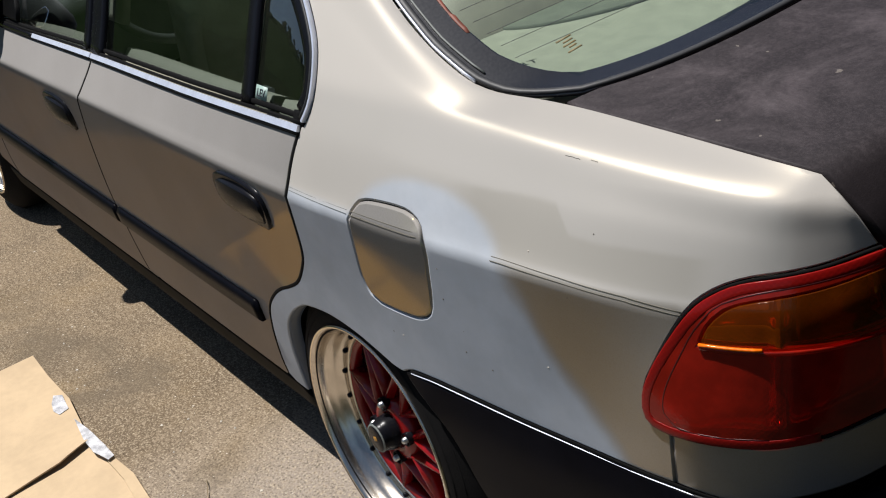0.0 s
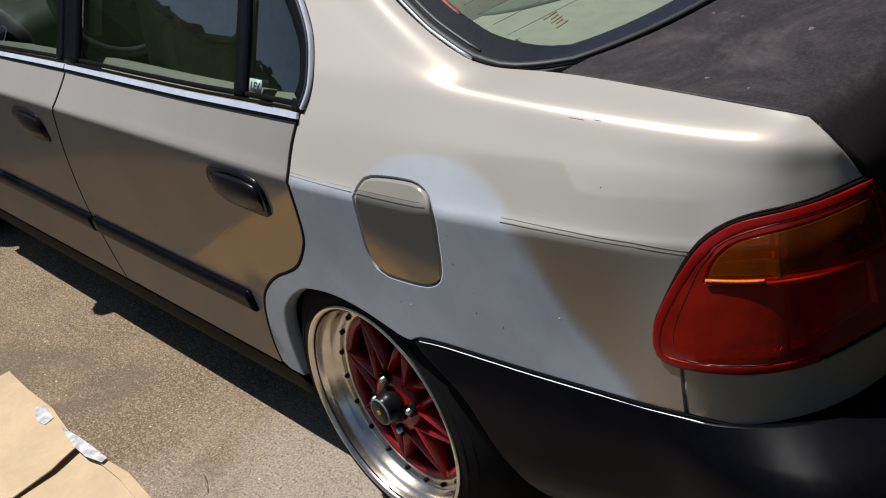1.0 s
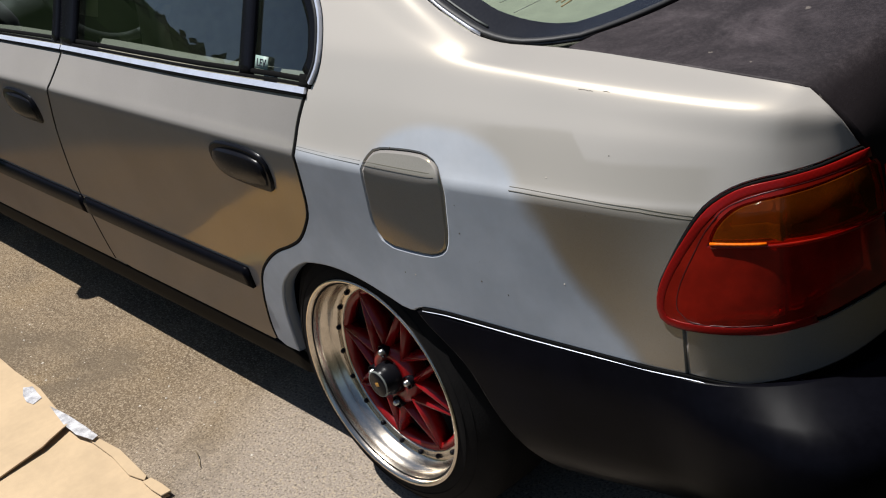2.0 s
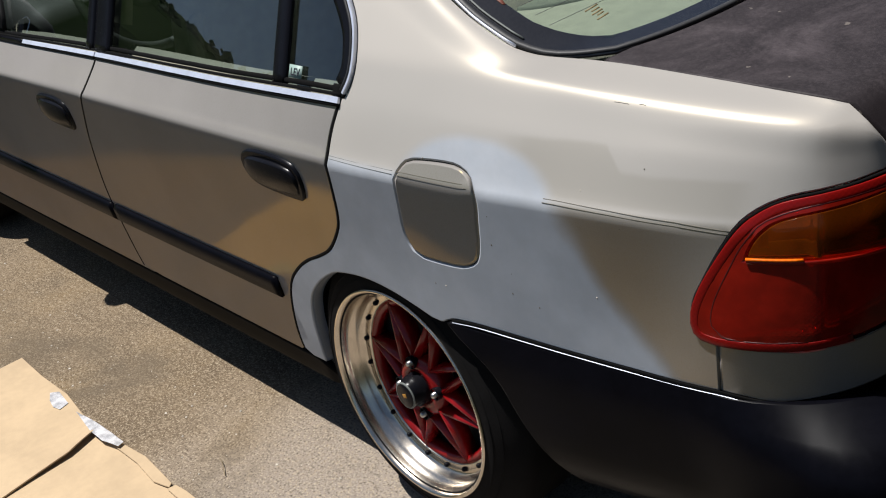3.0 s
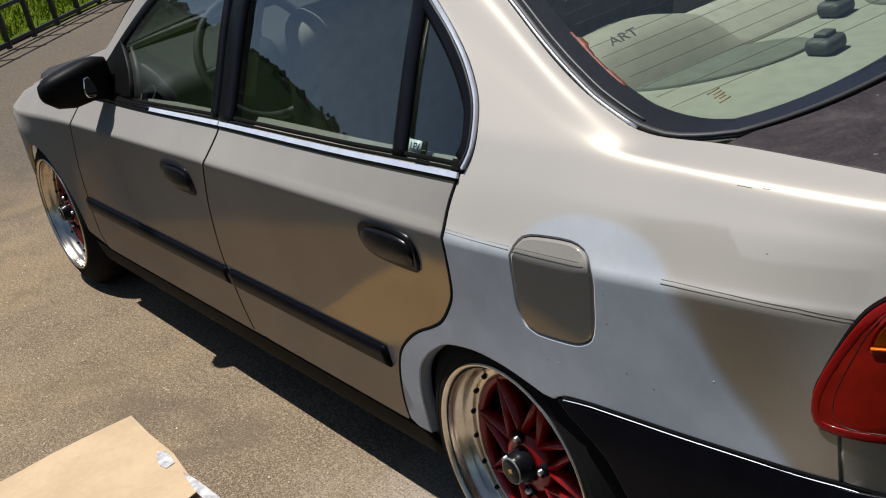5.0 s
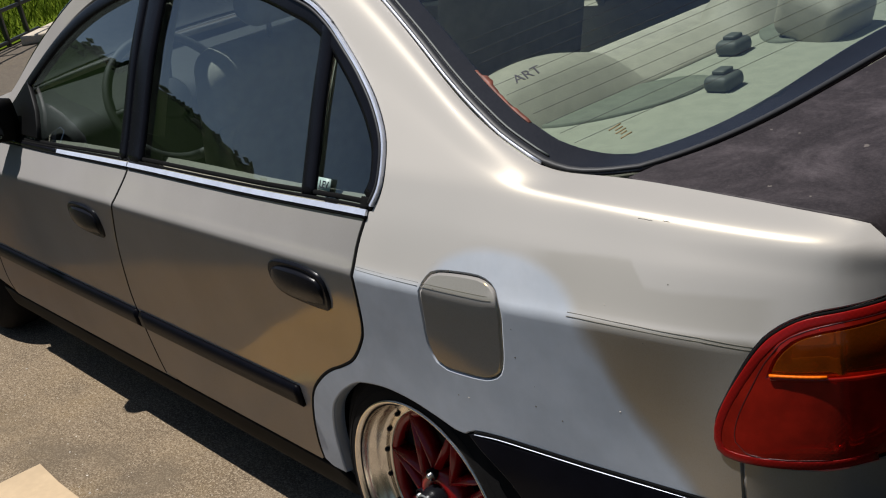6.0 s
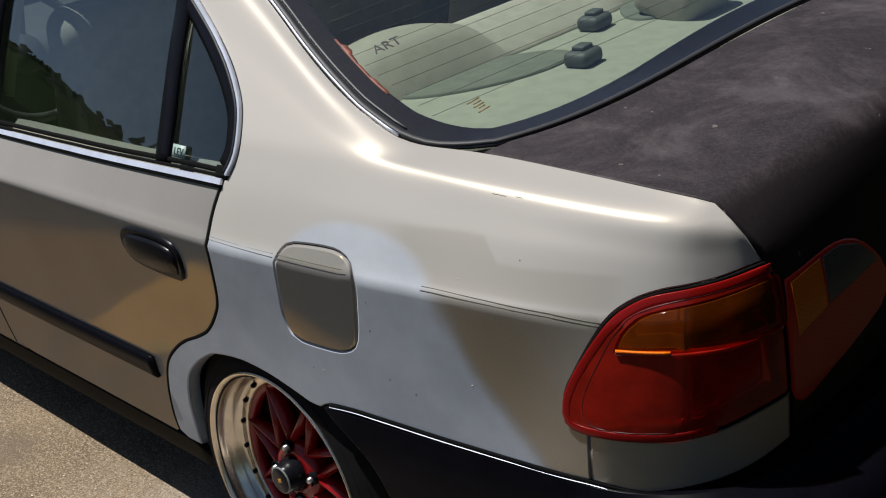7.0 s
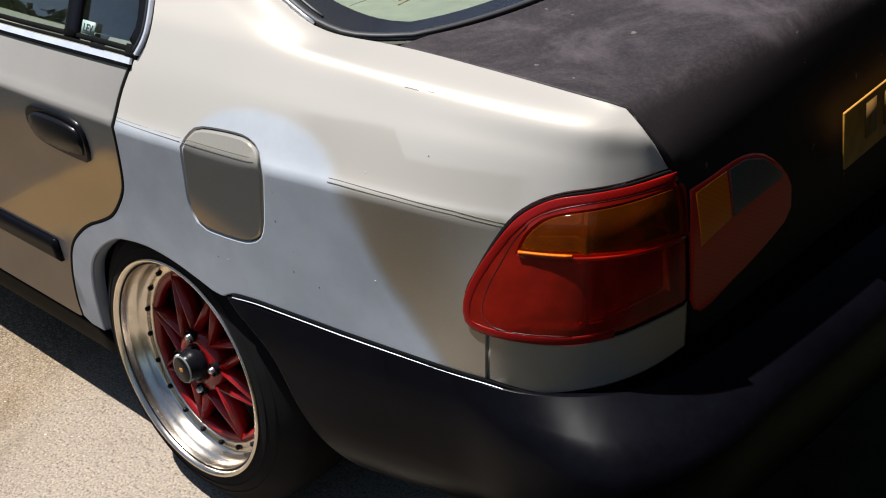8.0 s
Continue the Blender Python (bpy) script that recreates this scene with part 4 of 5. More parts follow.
    # glass, set in a little
    panes = (
        (rear_door, [(-0.925, 0.826), (-0.215, 0.838), (-0.234, 1.113)] + [p for p in WINDOW_TOP if -0.93 < p[0] < -0.25]),
        (rear_door, [(-0.198, 0.838), (-0.005, 0.842)] + [p for p in WINDOW_TOP if -0.21 < p[0] < 0.018 and p[1] > 0.88]),
        (front_door, [(-1.90, 0.785), (-1.5, 0.80), (-1.02, 0.815), (-1.02, 1.195)] + [p for p in WINDOW_TOP if -1.88 < p[0] < -1.03]),
    )
    made = []
    for door, outline in panes:
        ob = part("window_pane", sheet(dense(inset(clean(on(outline)), 0.006)), skin, 0.08, 0.004, 0.001, offset=-0.010, mirror=mirror), SIDE_GLASS, door, "tinted side window, closed")
        ob.visible_shadow = False
        made.append(ob)
    return rear_door, front_door, quarter, made


def dense(loop, step=0.03):
    out = []
    for a, b in zip(loop, loop[1:] + loop[:1]):
        out += line(a, b, step)[:-1]
    return out


def inset_open(path, d):
    """An open path moved to its left or right by d, towards the window."""
    out = []
    for i, p in enumerate(path):
        a, b = Vector(path[max(i - 1, 0)]), Vector(path[min(i + 1, len(path) - 1)])
        way = (b - a).normalized()
        out.append((p[0] - way.y * d, p[1] + way.x * d))
    return out


left_rear_door, left_front_door, left_quarter, left_panes = flank(False)
flank(True)


# ---- boot lid ----
def lid(y, w):
    """The boot lid: w runs back over the deck and down the tail."""
    def place(y, w):
        back = spline([(0.3, 0.30, 0), (0.80, 0.80, 0), (0.826, 0.8245, -0.004), (0.843, 0.8345, -0.0145), (0.865, 0.8405, -0.033), (0.95, 0.862, -0.115), (1.05, 0.874, -0.215), (1.15, 0.872, -0.315), (1.22, 0.865, -0.385)], w)[0]
        k = min(1, max(0, (w - 0.838) / 0.058))
        x = back[0] - (0.035 - 0.022 * k * k * (3 - 2 * k)) * (abs(y) / 0.6) ** 2.4 * min(1, max(0, (w - 0.6) / 0.2))
        top = 0.93 - 0.031 * (y / 0.64) ** 2 - 0.06 * (min(w, 0.80) - 0.41)
        return Vector((x, y, top + back[1]))
    p = place(y, w)
    n = (place(y, w + 1e-3) - p).cross(place(y + 1e-3, w) - p) * -1
    n = n if n.z + n.x > 0 else -n
    return p, n.normalized()


def screen_foot(y):
    return 0.503 - 0.10 * (abs(y) / 0.64) ** 5


half = [(-y, screen_foot(y) + 0.006) for y in np.arange(0.0, 0.63, 0.03)]
half += [(-0.645, 0.424), (-0.650, 0.445), (-0.646, 0.5)] + line((-0.642, 0.54), (-0.626, 0.79), 0.03) + [(-0.619, 0.832), (-0.6145, 0.856), (-0.610, 0.878), (-0.605, 0.898), (-0.599, 0.914), (-0.587, 0.940), (-0.582, 0.974)] + line((-0.580, 1.0), (-0.576, 1.17), 0.03) + line((-0.54, 1.19), (0.0, 1.20), 0.04)
lid_loop = half + [(-y, w) for y, w in half[::-1]]
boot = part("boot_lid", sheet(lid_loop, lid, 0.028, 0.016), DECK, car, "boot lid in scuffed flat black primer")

# ---- rear screen ----
def screen(x, y):
    e = 1e-3
    z = window_height(x, y)
    n = Vector((-(window_height(x + e, y) - z) / e, -(window_height(x, y + e) - z) / e, 1)).normalized()
    return Vector((x, y, z)), n


SIDE_Y = [(-0.33, 0.567), (-0.25, 0.579), (-0.104, 0.612), (-0.004, 0.637), (0.081, 0.660), (0.158, 0.676), (0.224, 0.684), (0.278, 0.683), (0.32, 0.673), (0.36, 0.656), (0.39, 0.638)]
left_side = [(x, -float(spline(SIDE_Y, x)[0, 0])) for x in np.arange(-0.33, 0.391, 0.02)]
foot = [(screen_foot(y), y) for y in np.arange(-0.615, 0.6151, 0.03)]
screen_loop = left_side + foot + [(x, -y) for x, y in left_side[::-1]] + line((-0.335, 0.53), (-0.335, -0.53), 0.05)
outer = clean(screen_loop)
inner_edge = inset(inset(outer, 0.026), 0.024)
rear_screen = part("rear_screen", sheet(inset(outer, 0.02), screen, 0.06, 0.004, 0.001, offset=0.0), REAR_GLASS, car, "green tinted rear screen with heater lines")
rear_screen.visible_shadow = False
part("screen_border", sheet(outer, screen, 0.03, 0.006, 0.002, offset=0.003, hole=inner_edge), FRIT, rear_screen, "black rubber and glass border")
part("screen_seal", ribbon(inset(outer, 0.005), screen, 0.010, 0.007, 0.0, closed=True), RUBBER, rear_screen)
part("screen_trim", ribbon([(x, y - 0.001) for x, y in left_side if x < 0.31], screen, 0.0032, 0.006, 0.001), CHROME, rear_screen, "thin bright trim line")
part("screen_trim", ribbon([(x, y + 0.016) for x, y in left_side if x < 0.30], screen, 0.003, 0.002, 0.004), CAP_GREY, rear_screen)
for k in range(11):
    foot_x = 0.405 - 0.0268 * k
    pts = [(foot_x - 0.107 * (abs(y) / 0.628) ** 2, y) for y in np.arange(-0.64, 0.641, 0.02)]
    pts = [p for p in pts if inside(inner_edge, np.array([p]))[0]]
    if len(pts) > 2:
        part("heater_line", ribbon(pts, screen, 0.0007, 0.0004, 0.0002), INK, rear_screen).visible_shadow = False
rng = random.Random(4)
resid = [p for p in inner_edge if p[1] < -0.4 and 0.10 < p[0] < 0.235]
resid = sorted(resid)
bm = bmesh.new()
prev = None
for i, (x, y) in enumerate(curve(resid, 0.006)):
    wide = -0.003 + 0.004 * rng.random() + (0.007 if 0.118 < x < 0.135 else 0)
    a, b = screen(x - 0.001, y - 0.006)[0] + Vector((0, 0, 0.004)), screen(x + 0.002, y + wide)[0] + Vector((0, 0, 0.0035))
    pair = (bm.verts.new(a), bm.verts.new(b))
    if prev:
        bm.faces.new((prev[0], prev[1], pair[1], pair[0]))
    prev = pair
ext = bmesh.ops.extrude_face_region(bm, geom=bm.faces[:])
bmesh.ops.translate(bm, verts=[v for v in ext["geom"] if isinstance(v, bmesh.types.BMVert)], vec=(0, 0, 0.0006))
part("sealer_residue", bm, RUST, rear_screen, "ragged orange sealer residue along the glass")


# ---- writing ----
def lettering(name, text, size, m, mat, parent, label=""):
    data = bpy.data.curves.new(name, "FONT")
    data.body, data.size, data.extrude = text, size, 0.0004
    data.align_x = "CENTER"
    tmp = new(name, data)
    deps = bpy.context.evaluated_depsgraph_get()
    me = bpy.data.meshes.new_from_object(tmp.evaluated_get(deps))
    bpy.data.objects.remove(tmp)
    me.materials.clear()
    me.materials.append(mat)
    ob = new(name, me)
    ob.matrix_world = m
    ob.parent = parent
    if label:
        ob["label"] = label
    return ob


def facing(place, normal, right, lift=0.0):
    """A pose on a surface: z along the normal, x along right."""
    n = normal.normalized()
    r = (Vector(right) - n * n.dot(Vector(right))).normalized()
    return Matrix.Translation(place + n * lift) @ Matrix((r, n.cross(r), n)).transposed().to_4x4()


p, n = screen(0.170, -0.568)
lettering("decal_letters", "ART", 0.027, facing(p, n, (0.2, 1, 0), 0.001), INK, rear_screen, "faded dark letters on the glass")
for k, (dx, dy, long) in enumerate(((0, 0, 0.024), (0.006, 0.002, 0.015), (0.011, 0.0, 0.020), (0.016, 0.001, 0.012), (0.022, -0.001, 0.022))):
    p, n = screen(0.325 + dx, -0.555 + dy)
    bm = box(bmesh.new(), long, 0.0026, 0.0006, facing(p, n, (0.1, 1, 0), 0.0006), 0)
    part("label_bar", bm, LABEL_BROWN, rear_screen)
p, n = skin(-0.155, level(-0.155, 0.868))
sticker = part("sticker", box(bmesh.new(), 0.040, 0.022, 0.0008, facing(p, n, (1, 0, 0), -0.004), 0), STICKER, left_panes[1], "small pale sticker reading LEV")
lettering("sticker_letters", "LEV", 0.018, facing(p, n, (1, 0, 0), -0.0032) @ pose(0, -0.0065, 0), INK, sticker)


# ---- rear lamps ----
def lamp_outline():
    right = curve([(0.974, 0.774), (0.981, 0.742), (0.984, 0.692), (0.984, 0.615)], 0.02)
    foot = curve([(0.975, 0.6105), (0.92, 0.606), (0.873, 0.598), (0.83, 0.594), (0.79, 0.590), (0.753, 0.592), (0.715, 0.595), (0.685, 0.597)], 0.02)
    return LAMP_EDGE[1:] + right + foot


def reflector(u, w):
    """The pressed bowls behind the lens."""
    p, n = skin(u, w)
    z = p.z
    deep = 0.024
    deep -= 0.016 * max(0.0, 1 - abs(z - 0.711) / 0.010) ** 0.5
    deep -= 0.012 * max(0.0, 1 - abs(u - 0.815) / 0.010) ** 0.5
    edge = min(1.0, max(0.0, (u - 0.70) / 0.05))
    return p - n * (0.006 + (deep - 0.006) * edge), n


for mirror in (False, True):
    loop = clean(on(lamp_outline()))
    lamp = part("rear_lamp", sheet(inset(loop, 0.003), reflector, 0.008, 0.012, 0.003, mirror=mirror), LAMP_BACK, car, "red and amber rear lamp")
    part("lamp_seal", ribbon(loop, skin, 0.004, 0.003, 0.0, mirror=mirror, closed=True), GAP, lamp)
    lens = inset(loop, 0.002)
    amber_edge = on(curve([(0.722, 0.711), (0.731, 0.733), (0.750, 0.751), (0.783, 0.762), (0.86, 0.770), (0.93, 0.775), (0.973, 0.776)], 0.01))
    amber_low = on(line((0.979, 0.711), (0.725, 0.711), 0.012))
    amber = clean(amber_edge + on(line((0.977, 0.77), (0.980, 0.718), 0.02)) + amber_low[:-1])
    part("red_lens", sheet(lens, skin, 0.012, 0.010, 0.004, offset=0.004, mirror=mirror, hole=amber), LENS_RED, lamp, "clear red moulded lens")
    part("amber_lens", sheet(inset(amber, 0.0005), skin, 0.012, 0.004, 0.001, offset=0.0042, mirror=mirror), LENS_AMBER, lamp, "amber turn lens")
    if not mirror:
        part("lens_ridge", ribbon(on(line((0.723, 0.7085), (0.978, 0.7065), 0.01)), skin, 0.005, 0.0024, 0.0040), LENS_RED, lamp)
        part("lens_ridge", ribbon(on(line((0.722, 0.7125), (0.795, 0.712), 0.01)), skin, 0.0035, 0.0035, 0.0042), LAMP_STREAK, lamp, "bright orange ridge")
        groove = on(curve([(0.80, 0.601), (0.725, 0.602), (0.692, 0.605), (0.678, 0.618), (0.681, 0.650), (0.703, 0.702), (0.716, 0.728), (0.736, 0.752), (0.760, 0.764), (0.80, 0.773), (0.86, 0.778), (0.95, 0.782)], 0.01))
        part("lens_groove", ribbon(groove, skin, 0.0018, 0.0010, 0.0032), LAMP_DARK, lamp)
        rim = on(curve([(0.86, 0.600), (0.80, 0.595), (0.72, 0.596), (0.676, 0.597), (0.656, 0.604), (0.654, 0.630), (0.667, 0.666), (0.692, 0.711), (0.714, 0.743), (0.738, 0.762), (0.77, 0.775), (0.82, 0.781), (0.90, 0.786), (0.968, 0.789)], 0.01))
        part("lens_border", ribbon(rim, skin, 0.012, 0.0007, 0.0038, sections=((-0.5, 0), (-0.4, 0.7), (-0.15, 1), (0.15, 1), (0.4, 0.7), (0.5, 0))), LAMP_BRIGHT, lamp, "red moulded border")
    s = 1 if mirror else -1
    wz = lambda z: 0.865 + (0.88 - z) * 0.99  # noqa: E731
    shape = [(-0.574, 0.788), (-0.54, 0.786), (-0.50, 0.786), (-0.455, 0.783), (-0.41, 0.767), (-0.368, 0.731), (-0.340, 0.690), (-0.336, 0.655), (-0.352, 0.636), (-0.385, 0.626), (-0.475, 0.609), (-0.572, 0.613)]
    shape = [(y * -s if mirror else y, wz(z)) for y, z in curve(shape, 0.02, True)]
    inner = part("inner_rear_lamp", sheet(shape, lid, 0.03, 0.02, 0.003, offset=0.002), LAMP_INNER, boot, "red inner rear lamp on the boot lid")
    for nm, mt, pts in (("amber_lens", LAMP_ORANGE, [(-0.566, 0.780), (-0.498, 0.780), (-0.496, 0.712), (-0.564, 0.705)]), ("reversing_lens", LAMP_CLEAR, [(-0.492, 0.779), (-0.452, 0.777), (-0.41, 0.760), (-0.372, 0.726), (-0.368, 0.716), (-0.490, 0.713)])):
        loop = [(y * -s if mirror else y, wz(z)) for y, z in dense(pts, 0.02)]
        part(nm, sheet(loop, lid, 0.03, 0.002, 0.001, offset=0.0032), mt, inner)

# number plate in its recess
plate = part("number_plate", box(bmesh.new(), 0.004, 0.46, 0.09, pose(0.890, 0.0, 0.722, 3, -4, 0), 0.002), PLATE, boot, "yellow number plate with plain dark bars")
for k in range(6):
    part("plate_bar", box(bmesh.new(), 0.003, 0.034, 0.055, pose(0.8925, -0.15 + 0.06 * k, 0.722, 3, -4, 0), 0), PLATE_INK, plate)


# ---- rear bumper ----
def bumper(u, w):
    def place(u, w):
        k = min(1, max(0, (u - 0.64) / 0.24))
        k = k * k * (3 - 2 * k)
        z, side, rear = spline([(0, 0.205, -0.04, 0.02), (0.05, 0.24, -0.012, 0.06), (0.12, 0.32, 0.008, 0.088), (0.20, 0.40, 0.014, 0.096), (0.25, 0.448, 0.015, 0.096), (0.278, 0.472, 0.014, 0.088), (0.296, 0.486, 0.012, 0.070), (0.318, 0.498, 0.008, 0.040), (0.345, 0.520, 0.003, 0.006)], w)[0]
        z += 0.010 * min(1, max(0, (u - 0.19) / 0.5)) - 0.012
        p, n = skin(u, level(u, z))
        flat = Vector((n.x, n.y, 0)).normalized()
        # the corner is squarer than the body above it
        square = min(1, max(0, (u - 0.72) / 0.16)) * min(1, max(0, (1.12 - u) / 0.22))
        square = square * square * (3 - 2 * square) * rear / 0.096
        return p + flat * (side + (rear - side) * k) + Vector((0.012, -0.034, 0)) * square
    p = place(u, w)
    n = (place(u + 1e-3, w) - place(u - 1e-3, w)).cross(place(u, w + 1e-3) - place(u, w - 1e-3))
    return p, n.normalized()


front_cut = curve([(0.19, 0.338), (0.235, 0.30), (0.29, 0.25), (0.34, 0.17), (0.40, 0.08), (0.43, 0.0)])
bumper_loop = front_cut + line((0.46, 0.0), (1.499, 0.0), 0.04) + line((1.499, 0.03), (1.499, 0.32), 0.04) + line((1.49, 0.345), (0.21, 0.345), 0.03)
rear_bumper = None
for mirror in (False, True):
    ob = part("rear_bumper", sheet(bumper_loop, bumper, 0.03, 0.02, 0.004, mirror=mirror), BUMPER, car, "unpainted dark plastic rear bumper")
    if not mirror:
        rear_bumper = ob
        edge = [(u, z - 0.001) for u, z in curve([(0.205, 0.511), (0.255, 0.517), (0.31, 0.518), (0.45, 0.517), (0.60, 0.517), (0.683, 0.521), (0.72, 0.518), (0.755, 0.513), (0.78, 0.513), (0.84, 0.518)])]
        part("bumper_seam", ribbon(on(edge), skin, 0.005, 0.002, 0.001), GAP, ob)
        part("bumper_lip", ribbon(on([(u, z - 0.0036) for u, z in edge]), skin, 0.0008, 0.0030, 0.001), CHROME, ob, "thin bright upper edge")

# ---- roof, windscreen, bonnet, underside ----
def across(row, xs, crown, n=16):
    lines_ = []
    for x in xs:
        y, z = spline([(q[0], q[2], q[3]) for q in LINES[row]], x)[0]
        lines_.append([(x, y * math.cos(math.pi * i / n), z + crown * (1 - math.cos(math.pi * i / n) ** 2)) for i in range(n + 1)])
    return lines_


def skin_over(lines_, thick):
    bm = loft(lines_)
    bmesh.ops.recalc_face_normals(bm, faces=bm.faces)
    if sum(f.normal.z for f in bm.faces) < 0:
        bmesh.ops.reverse_faces(bm, faces=bm.faces)
    bmesh.ops.solidify(bm, geom=bm.faces[:], thickness=thick)
    return bm


part("roof", skin_over(across(9, np.arange(-1.30, -0.32, 0.08), 0.055), 0.02), PAINT, car)
part("bonnet", skin_over(across(9, np.arange(-3.35, -2.06, 0.08), 0.035), 0.02), PAINT, car)
wind = part("windscreen", skin_over(across(9, np.arange(-2.06, -1.29, 0.07), 0.045), 0.005), REAR_GLASS, car)
wind.visible_shadow = False
under = bmesh.new()
box(under, 3.9, 1.30, 0.14, pose(-1.25, 0, 0.26), 0.03)
part("boot_floor", box(bmesh.new(), 0.95, 1.20, 0.42, pose(0.34, 0, 0.55), 0.05), DARK, car)
part("engine_bay", box(bmesh.new(), 0.95, 1.20, 0.40, pose(-2.75, 0, 0.50), 0.05), DARK, car)
part("underbody", under, DARK, car)
part("floor_pan", box(bmesh.new(), 1.84, 1.56, 0.10, pose(-1.28, 0, 0.25), 0.02), DARK, car)
def arch_return():
    """The rolled inner edge of the rear arch."""
    rows = []
    pts = [skin(*q)[0] for q in on(ARCH_EDGE)]
    for inward, shrink in ((0.0, 0.0), (0.004, 0.003), (0.012, 0.005), (0.022, 0.006)):
        rows.append([(p.x * (1 - shrink * 3), p.y + inward + 0.003, 0.265 + (p.z - 0.265) * (1 - shrink * 2)) for p in pts])
    bm = loft(rows)
    bmesh.ops.solidify(bm, geom=bm.faces[:], thickness=0.002)
    part("arch_return", bm, QUARTER, left_quarter)


arch_return()
for mirror in (1, -1):
    for cx in (0.0, -2.62):
        bm = loft([[(cx + 0.315 * math.cos(a), y * mirror, 0.265 + 0.315 * math.sin(a)) for a in (math.pi * (i / 16 * 1.0) for i in range(17))] for y in (-0.80 if cx == 0 else -0.70, -0.62)])
        bmesh.ops.solidify(bm, geom=bm.faces[:], thickness=0.006)
        part("wheel_liner", bm, DARK, car)
        bm = bmesh.new()
        box(bm, 0.62, 0.02, 0.34, pose(cx, -0.615 * mirror, 0.46), 0.004)
        part("inner_wing", bm, DARK, car)
bm = bmesh.new()
lathe(bm, [(0.0, 0.0), (0.024, 0.002), (0.03, 0.02), (0.028, 0.2), (0.0, 0.2)], pose(0.62, 0.45, 0.20, 0, 90, 0), 24)
part("exhaust_tip", bm, STEEL, car)
bm = bmesh.new()
box(bm, 0.12, 1.3, 0.36, pose(-3.38, 0, 0.42), 0.05, 4)
part("front_bumper", bm, PAINT, car)


# ---- wheels ----
def wheel(m, name="wheel"):
    """A deep-lip alloy: tyre, polished lip with bolts, red star centre, cap and nuts. Local z points out of the car."""
    hub = new(name)
    hub.matrix_world = m
    hub.parent = car
    tyre = [(0.196, 0.000), (0.205, 0.004), (0.214, 0.005), (0.228, 0.002), (0.248, -0.008), (0.268, -0.022), (0.279, -0.034), (0.284, -0.046), (0.285, -0.10), (0.284, -0.15), (0.275, -0.175), (0.25, -0.19), (0.20, -0.19)]
    part("tyre", lathe(bmesh.new(), tyre, steps=96), TYRE, hub, "low-profile black tyre")
    bm = bmesh.new()
    for r, h, wide in ((0.243, -0.0055, 0.0016), (0.226, 0.0025, 0.0012)):
        lathe(bm, [(r - wide, h), (r, h + 0.0016), (r + wide, h - 0.001)], steps=96)
    part("sidewall_ring", bm, TYRE, hub)
    lip = [(0.2075, 0.0), (0.2085, 0.006), (0.2065, 0.0095), (0.2025, 0.0085), (0.1995, 0.003), (0.1972, -0.010), (0.1948, -0.022), (0.1925, -0.0235), (0.1900, -0.032), (0.1860, -0.040), (0.1830, -0.0445), (0.1765, -0.0455), (0.1685, -0.0460), (0.1665, -0.047), (0.1660, -0.055), (0.165, -0.16)]
    part("lip", lathe(bmesh.new(), lip, steps=96), LIP, hub, "polished deep rim lip")
    bm = bmesh.new()
    lathe(bm, [(0.165, -0.075), (0.10, -0.09), (0.03, -0.085)], steps=48)
    part("brake_backing", bm, DARK, hub)
    # star: eight hollow V spokes from the hub to the rim
    bm = bmesh.new()
    lathe(bm, [(0.030, -0.038), (0.034, -0.026), (0.046, -0.025), (0.057, -0.032), (0.060, -0.044), (0.056, -0.068)], steps=48)
    lathe(bm, [(0.1665, -0.050), (0.160, -0.046), (0.152, -0.050), (0.150, -0.07), (0.166, -0.075)], steps=64)
    bmesh.ops.recalc_face_normals(bm, faces=bm.faces)
    part("star_hub", bm, RED, hub, "red hub and ring of the star centre")
    bm = bmesh.new()
    tip = Vector((0.163, 0, -0.046))
    for s in (-1, 1):
        b = s * math.pi / 8 * 1.05
        foot = Vector((0.056 * math.cos(b), 0.056 * math.sin(b), -0.028))
        side = (tip - foot).normalized().cross(Vector((0, 0, 1))).normalized()
        ring = []
        for p, half_w, deep in ((foot, 0.0095, 0.035), (foot.lerp(tip, 0.5), 0.0072, 0.034), (tip, 0.0062, 0.030)):
            ring.append([bm.verts.new(p + side * half_w * sx + Vector((0, 0, dz))) for sx, dz in ((-1, -deep), (-1, -0.010), (-0.25, 0.0), (0.25, 0.0), (1, -0.010), (1, -deep))])
        for ra, rb in zip(ring, ring[1:]):
            for i in range(6):
                j = (i + 1) % 6
                bm.faces.new((ra[i], ra[j], rb[j], rb[i]))
        bm.faces.new(ring[0][::-1])
        bm.faces.new(ring[-1])
    bmesh.ops.recalc_face_normals(bm, faces=bm.faces)
    spoke = part("spoke", bm, RED, hub, "red V-shaped spoke")
    for k in range(8):
        ob = spoke if k == 0 else new("spoke", spoke.data)
        ob.parent = hub
        ob["label"] = "red V-shaped spoke"
        ob.matrix_basis = Matrix.Rotation(2 * math.pi * (k + 0.5) / 8 + 0.1, 4, "Z")
    cap = part("centre_cap", lathe(bmesh.new(), [(0.0, 0.0080), (0.022, 0.0080), (0.0255, 0.0055), (0.0265, -0.0025), (0.029, -0.008), (0.031, -0.014), (0.032, -0.046)], steps=40), BLACK, hub, "black centre cap")
    bm = box(bmesh.new(), 0.010, 0.008, 0.0012, pose(0, 0, 0.0082, 0, 0, 20), 0.0004)
    part("emblem", bm, PLATE, hub)
    ring = lathe(bmesh.new(), [(0.0235, 0.0070), (0.0252, 0.0070), (0.0264, 0.0050)], steps=40)
    part("cap_ring", ring, CAP_GREY, hub)
    for k in range(4):
        a = radians(7 + 90 * k)
